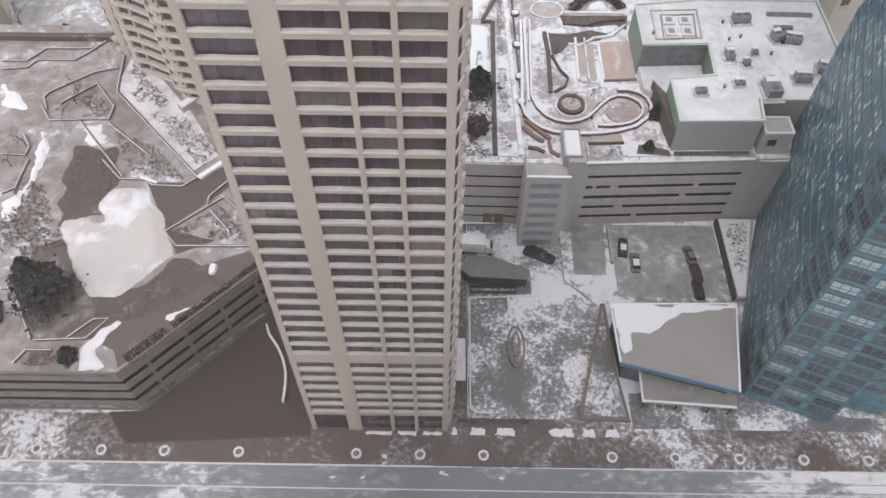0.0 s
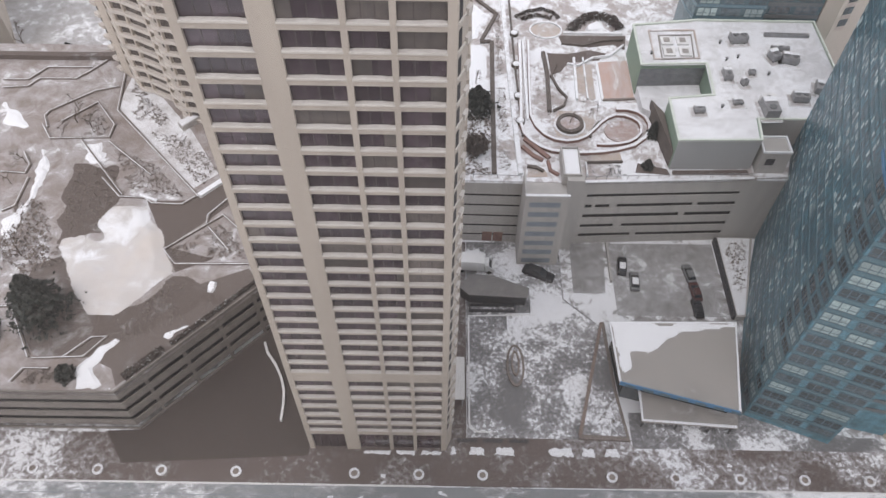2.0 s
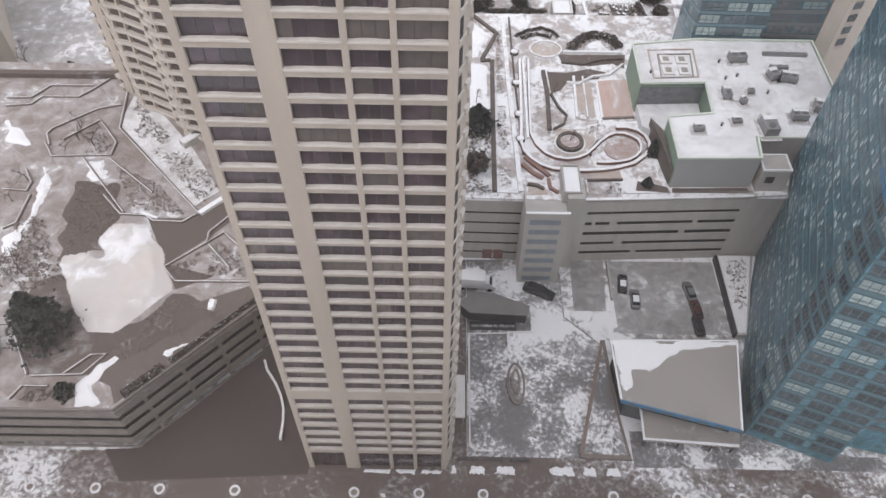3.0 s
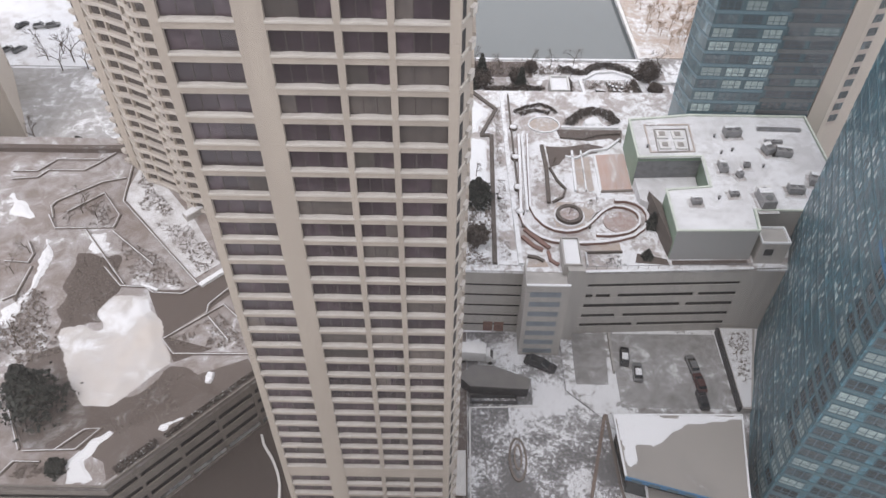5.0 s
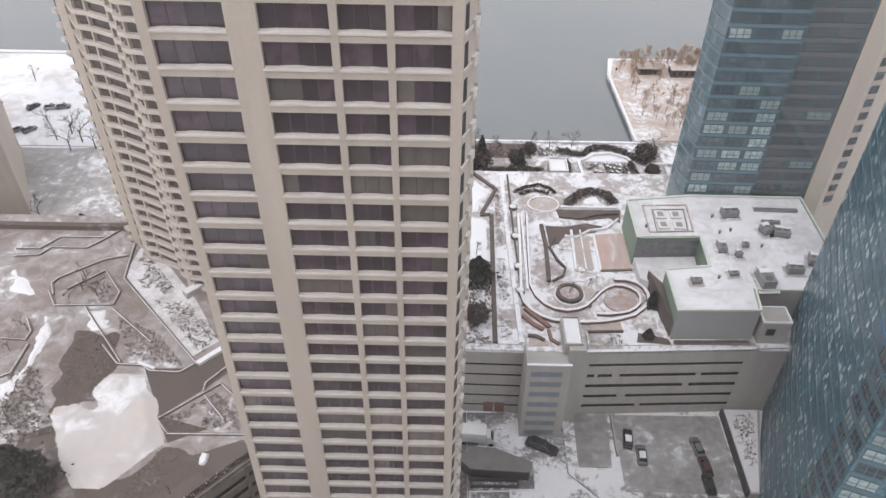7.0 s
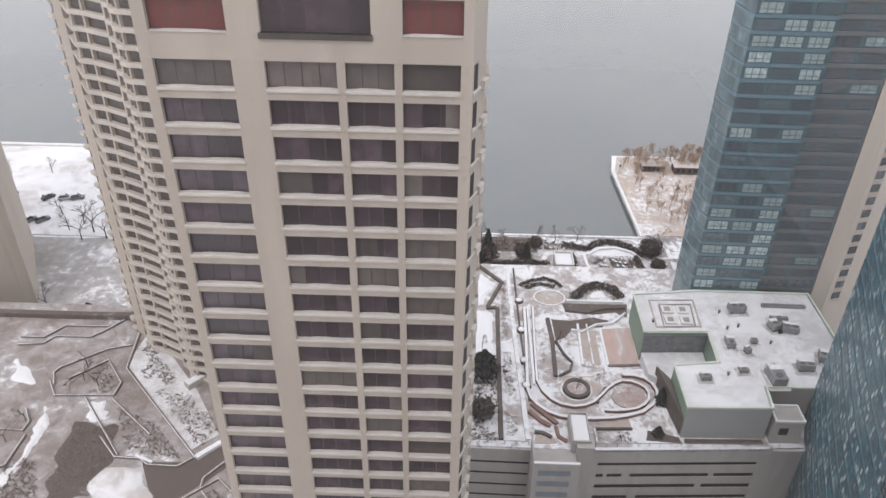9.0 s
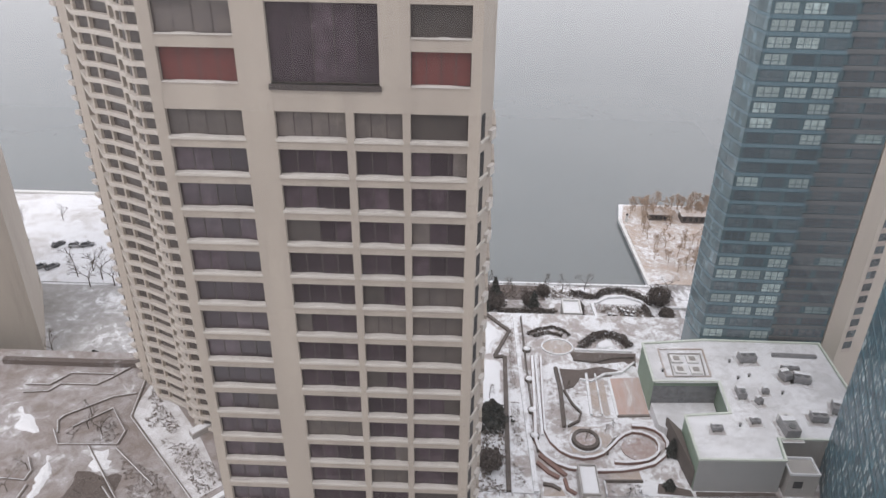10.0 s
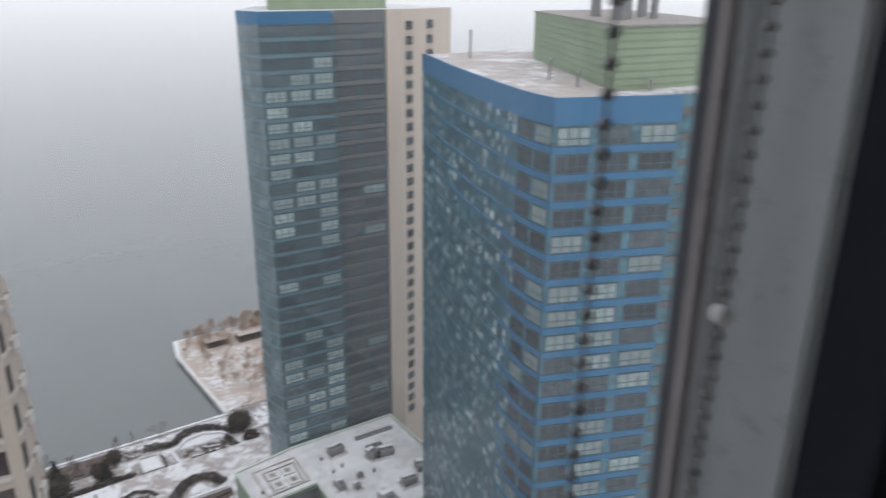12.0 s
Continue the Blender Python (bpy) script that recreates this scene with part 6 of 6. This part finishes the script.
for x, y, w, d, h in ((68.5, 241.5, 8, 4, 2.4), (80.5, 240.5, 10, 5, 2.8)):
    hut = thing("park_pavilion", "low brown park pavilion with a tan roof", "pavilion", (x, y, 0.15), "pier pavilions")
    bm = bmesh.new()
    box(bm, -w / 2, w / 2, -d / 2, d / 2, 0, h)
    part("wall", bm, M_dkwall, hut)
    bm = bmesh.new()
    box(bm, -w / 2 - 0.5, w / 2 + 0.5, -d / 2 - 0.5, d / 2 + 0.5, h, h + 0.25)
    part("roof", bm, M_tanbed, hut)
    for q in range(5):
        bm = bmesh.new()
        box(bm, -w / 2 + w * (q + 0.2) / 5, -w / 2 + w * (q + 0.8) / 5, -d / 2 - 0.06, -d / 2 + 0.05, h * 0.25, h * 0.8)
        part("opening", bm, M_core, hut, "near-black block in place of a shaded opening")
marker = thing("harbour_marker", "small white harbour light on the pier corner", "marker", (56.4, 238.0, 0.1))
bm = bmesh.new()
cyl(bm, 0, 0, 0, 2.6, 0.7, 0.5, 10)
part("tower", bm, M_whitewall, marker)
bm = bmesh.new()
cyl(bm, 0, 0, 2.6, 3.3, 0.4, 0.25, 10)
part("lantern", bm, M_darkmetal, marker)
rngp = random.Random(8)
for i in range(80):
    x, y = rngp.uniform(58, 88), rngp.uniform(200, 249) if i < 50 else rngp.uniform(240, 250)
    if i:
        tree(x, y, 0.15, TANTREE[i % 3], rngp.uniform(0.6, 0.95), i, "bare tan-coloured tree in the pier park", group="pier trees")
for i, (x, y, sz) in enumerate(((-113.8, 194.5, 1.1), (-109, 190, 1.2), (-117, 191, 1.0), (-123.8, 200.8, 0.7), (-152.4, 226, 0.8), (-138.9, 227, 0.8), (-126.2, 183, 0.9), (-104, 187, 1.1), (-106, 153.5, 0.9), (-100, 192, 1.1), (-111, 186, 1.1))):
    tree(x, y, 0.2 if y > 188 else 0, BARE[i % 3], sz, i * 0.8, "bare tree by the lakeside park", group="lakeside trees")
tree(-92.5, 149, 0, conifer_meshes(12, 5, 4.2), 1, 0, "round dark evergreen at the street corner", "evergreen_tree")
for x, y, h, r in ((9.0, 181.5, 5, 3.0), (4.5, 184, 6, 3.6), (19, 184, 4, 1.9), (56.5, 185.5, 6, 3.6), (23.5, 189, 3.4, 1.7), (57.5, 179, 3, 1.9), (13.5, 176, 3, 1.6)):
    tree(x, y, 0, bush_meshes(int(x * 7), h, r), 1, 0, "dark brownish round bush by the lake wall", "bush")
for x, y, h, r in ((9.1, 183.5, 9, 2.6), (5.5, 178.5, 8, 2.8), (20.2, 181.6, 6, 1.9)):
    tree(x, y, 0.06, conifer_meshes(int(x * 3), h, r), 1, x, "slender dark evergreen by the lake wall", "evergreen_tree", "lakeside evergreens")
for i, (x, y) in enumerate(((23.7, 191.5), (36.2, 192.4), (29.5, 191.6), (14.5, 190.8), (60.5, 192.5), (7.5, 192))):
    tree(x, y, 0.06, BARE[i % 3], 0.75, i * 1.1, "bare dark tree behind the lake wall", group="lake wall trees")
kiosk = thing("garden_kiosk", "small square kiosk with a snowy flat roof", "kiosk")
bm = bmesh.new()
box(bm, 26.6, 31.4, 166.0, 172.6, 0, 9)
part("wall", bm, M_garage, kiosk)
bm = bmesh.new()
ribbon(bm, [(26.7, 166.1), (31.3, 166.1), (31.3, 172.5), (26.7, 172.5)], 0.5, 9, 9.6, True)
part("parapet", bm, M_whitewall, kiosk)
bm = bmesh.new()
box(bm, 27.0, 31.0, 166.4, 172.2, 9, 9.1)
part("roof", bm, M_snow, kiosk)
hedge([(31.5, 190), (35.6, 188.5), (38.5, 187.6), (41.5, 191), (46.5, 192.3), (51.5, 189.5), (54.0, 184.5)], 2.2, 0, 2.2, "wide curved brown hedge", 61, M_hedge, 120)
hedge([(33.0, 175), (33.4, 184)], 3.0, 0, 2.2, "dark square clipped garden hedge", 62, M_hedge, 160)
hedge([(10, 178.5), (18, 180), (26, 179.5)], 1.6, 0, 2.0, "dark low hedge by the promenade", 63, M_hedge, 110)
hedge([(52.0, 184), (53.4, 176), (55.6, 169.5)], 2.2, 0, 2.0, "dark curved hedge beside a snowy path", 64, M_hedge, 110)
hedge([(14, 170), (20, 172), (25, 171)], 2.2, 0, 2.2, "dark low hedge below the podium", 65, M_hedge, 110)
hedge([(37.5, 176), (49, 176.6)], 1.8, 0, 1.4, "brown hedge edging the snowy court", 66, M_hedge, 60)
slab("pergola_floor", arc(44, 185, 8.5, 0, 180, 16, 5.0), 0, 0.2, M_snow, "half-round snowy terrace", "terrace", "")
for i in range(9):
    o = thing("bollard", "pale short stone bollard on the terrace", "bollard", (38.5 + i * 1.4, 182.6 + 0.4 * math.sin(i * 0.4), 0), "terrace bollards")
    bm = bmesh.new()
    cyl(bm, 0, 0, 0, 1.4, 0.25, 0.2, 8)
    part("post", bm, M_lobby, o)
    bm = bmesh.new()
    cyl(bm, 0, 0, 1.4, 1.6, 0.3, 0.1, 8)
    part("cap", bm, M_snow, o)
for pts, w, m, lab in (([(37.2, 184.4), (38.2, 172)], 0.8, M_snow, "snow-covered garden kerb"), ([(34.5, 173.5), (52, 174.3)], 0.7, M_edge, "dark garden wall"), ([(53, 181), (54.6, 174), (57.6, 166), (60, 162)], 0.9, M_snow, "curving snow-covered kerb"), ([(55.6, 182), (57, 175), (60, 167), (62, 164)], 0.6, M_wallsnow, "curving snow-covered kerb"), ([(10, 180), (27, 180.5)], 0.8, M_edge, "dark garden wall"), ([(52.5, 181), (52.3, 168)], 0.6, M_edge, "dark garden wall"), ([(14, 177), (25, 178)], 0.6, M_shrub, "brown clipped hedge"), ([(57, 183.5), (70, 184)], 0.8, M_wallsnow, "snowy lakeside wall")):
    low_wall("garden_wall", pts, w, 0, 0.8, m, lab, group="lakeside garden walls")
tufts("shrubs", [(36, 175.5), (52, 176), (52, 183), (38, 183)], 0.1, 160, 0.5, 51, M_shrub, "dormant shrubs in the lakeside garden", 8)
tufts("shrubs", [(8, 187), (33, 187), (33, 193), (8, 193)], 0.1, 160, 0.5, 52, M_shrub, "dormant shrubs along the promenade", 8)
tufts("shrubs", [(3, 153), (24, 153), (24, 178), (3, 178)], 0, 260, 0.6, 53, M_shrub, "dormant shrubs below the podium", 8)

rngg = random.Random(23)
for i in range(26):
    x, y = (rngg.uniform(39, 51), rngg.uniform(175, 184)) if i < 15 else (rngg.uniform(11, 26), rngg.uniform(165, 178))
    gt = thing("garden_table", "small dark garden table with a snowy top", "table", (x, y, 0.2), "garden tables")
    bm = bmesh.new()
    cyl(bm, 0, 0, 0, 0.7, 0.12, n=6)
    part("leg", bm, M_darkmetal, gt)
    bm = bmesh.new()
    cyl(bm, 0, 0, 0.7, 0.78, 0.6, n=10)
    part("tabletop", bm, M_darkmetal, gt)
    bm = bmesh.new()
    cyl(bm, 0.1, 0.1, 0.78, 0.86, 0.4, 0.3, n=10)
    part("snow_cap", bm, M_snow, gt)
for pts, w, m, lab in (([(16, 168), (24, 168.4)], 0.7, M_edge, "dark garden kerb in the snow"), ([(16, 174.5), (25, 175)], 0.7, M_edge, "dark garden kerb in the snow"), ([(9, 163), (14, 168), (14, 176)], 0.8, M_edge, "dark bent garden wall"), ([(38.6, 173.2), (51.4, 174.0)], 0.6, M_snow, "snow-covered court kerb"), ([(38.2, 184.6), (42, 188), (47, 188.8), (51.5, 186.5), (53.5, 183)], 0.7, M_snow, "arched snow-covered kerb"), ([(40, 160), (46, 164), (52, 162), (56, 156)], 0.7, M_edge, "dark winding garden wall"), ([(43, 157), (48, 160), (53, 157.5), (56, 153)], 0.7, M_snow, "winding snow-covered kerb"), ([(4, 168), (10, 172)], 0.8, M_edge, "dark bent garden wall"), ([(27, 160), (38, 162)], 0.6, M_edge, "dark garden kerb in the snow"), ([(30, 156), (40, 157)], 0.6, M_soil, "brown garden kerb")):
    low_wall("garden_wall", pts, w, 0, 0.9, m, lab, group="lakeside garden walls")

# ---------- roof of the beige tower ----------
ph = thing("rooftop_plant_room", "beige rooftop plant room with a silver sky-reflecting wall", "building", (0, 0, TTOP - 0.9))
bm = bmesh.new()
box(bm, -21.0, -0.6, TF + 9.5, TF + 26, 0, 6.2)
part("wall", bm, M_concrete, ph)
bm = bmesh.new()
box(bm, -17.0, -3.6, TF + 9.42, TF + 9.6, 0.4, 4.2)
part("shutter", bm, surface("silver_cladding", (0.55, 0.60, 0.66), (0.50, 0.55, 0.61), 0.3, 4, 0.3, 0.7), ph, "silver metal wall")
rngr = random.Random(17)
for i in range(26):
    x, y, h = rngr.uniform(-19, -0.6), TF + rngr.uniform(2.0, 8.6), rngr.uniform(0.7, 2.6)
    an = thing("roof_antenna", "thin metal antenna post on the roof", "antenna", (x, y, TTOP - 0.9), "roof antennas")
    bm = bmesh.new()
    cyl(bm, 0, 0, 0, h, 0.06, n=6)
    part("mast", bm, M_darkmetal, an)
    bm = bmesh.new()
    if i % 3:
        box(bm, -0.14, 0.14, -0.1, 0.1, h - 0.5, h)
    else:
        cyl(bm, 0, 0, h, h + 0.12, 0.22, 0.1, 8)
    part("head", bm, M_metal, an)

# ---------- the room behind the window ----------
GY = 0.15
M_home = surface("home_concrete", (0.42, 0.39, 0.37), (0.38, 0.355, 0.335), 0.2, 4, 0.85, streak=True)
home = thing("home_tower", "plain concrete tower that holds the room", "building", kind="structure")
for x0, x1, z0, z1 in ((-28, 28, 0, 120.2), (-28, 28, 123.6, 134), (-28, -3.4, 120.2, 123.6), (1.6, 28, 120.2, 123.6)):
    bm = bmesh.new()
    box(bm, x0, x1, -20, 0.24, z0, z1)
    part("wall", bm, M_home, home)
room = [("floor", (-3.2, 1.4, -4.2, 0.12, 120.2, 120.4), M_carpet, "grey carpet floor"), ("ceiling", (-3.2, 1.4, -4.2, 0.12, 123.4, 123.6), M_room, "pale ceiling"), ("wall_south", (-3.2, 1.4, -4.4, -4.2, 120.2, 123.6), M_room, "pale rear wall"), ("wall_west", (-3.4, -3.2, -4.4, 0.3, 120.2, 123.6), M_room, "pale side wall"), ("wall_east", (1.4, 1.6, -4.4, 0.3, 120.2, 123.6), M_room, "side wall in shade")]
for nm, bx, m, lab in room:
    bm = bmesh.new()
    box(bm, *bx)
    solo(nm, bm, m, lab, nm.split("_")[0], kind="structure")
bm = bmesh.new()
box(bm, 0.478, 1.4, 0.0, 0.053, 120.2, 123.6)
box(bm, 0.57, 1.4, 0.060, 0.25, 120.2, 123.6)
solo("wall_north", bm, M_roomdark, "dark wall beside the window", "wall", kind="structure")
win = thing("window_1", "tall fixed window with a grey aluminium frame", "window", kind="structure")
bm = bmesh.new()
box(bm, -3.2, 0.475, GY, GY + 0.006, 120.4, 123.4)
pane_ob = part("pane", bm, M_clear, win, "clear window pane")
pane_ob.visible_shadow = False
bm = bmesh.new()
box(bm, 0.475, 0.56, 0.055, 0.156, 120.4, 123.4)
bmesh.ops.bevel(bm, geom=bm.edges[:], offset=0.005, segments=3, affect="EDGES")
part("window_frame", bm, M_alu, win, "grey aluminium jamb")
bm = bmesh.new()
box(bm, 0.454, 0.467, GY - 0.011, GY - 0.001, 120.4, 123.4)
bmesh.ops.bevel(bm, geom=bm.edges[:], offset=0.002, segments=2, affect="EDGES")
part("seal", bm, M_gasket, win, "pinkish grey glazing seal")
bm = bmesh.new()
bmesh.ops.create_uvsphere(bm, u_segments=10, v_segments=6, radius=0.0042)
bead = data("bead", bm, M_bead)
for n, (x, y) in enumerate(((0.409, 0.107), (0.290, 0.107))):
    ch = thing("bead_chain", "hanging steel bead chain of a blind", "blind chain", (x, y, 121.0), "blind chains")
    ch.rotation_euler.y = radians((2.5, 1.2)[n])
    bm = bmesh.new()
    cyl(bm, 0, 0, 0, 2.38, 0.0012, n=6)
    part("cord", bm, M_bead, ch)
    for i in range(144):
        o = part("bead", bead, None, ch)
        o.location.z = 0.0165 * i
    if n == 0:
        bm = bmesh.new()
        bmesh.ops.create_uvsphere(bm, u_segments=12, v_segments=8, radius=0.008)
        o = part("connector", bm, M_lobby, ch, "white plastic connector")
        o.location.z = 0.775
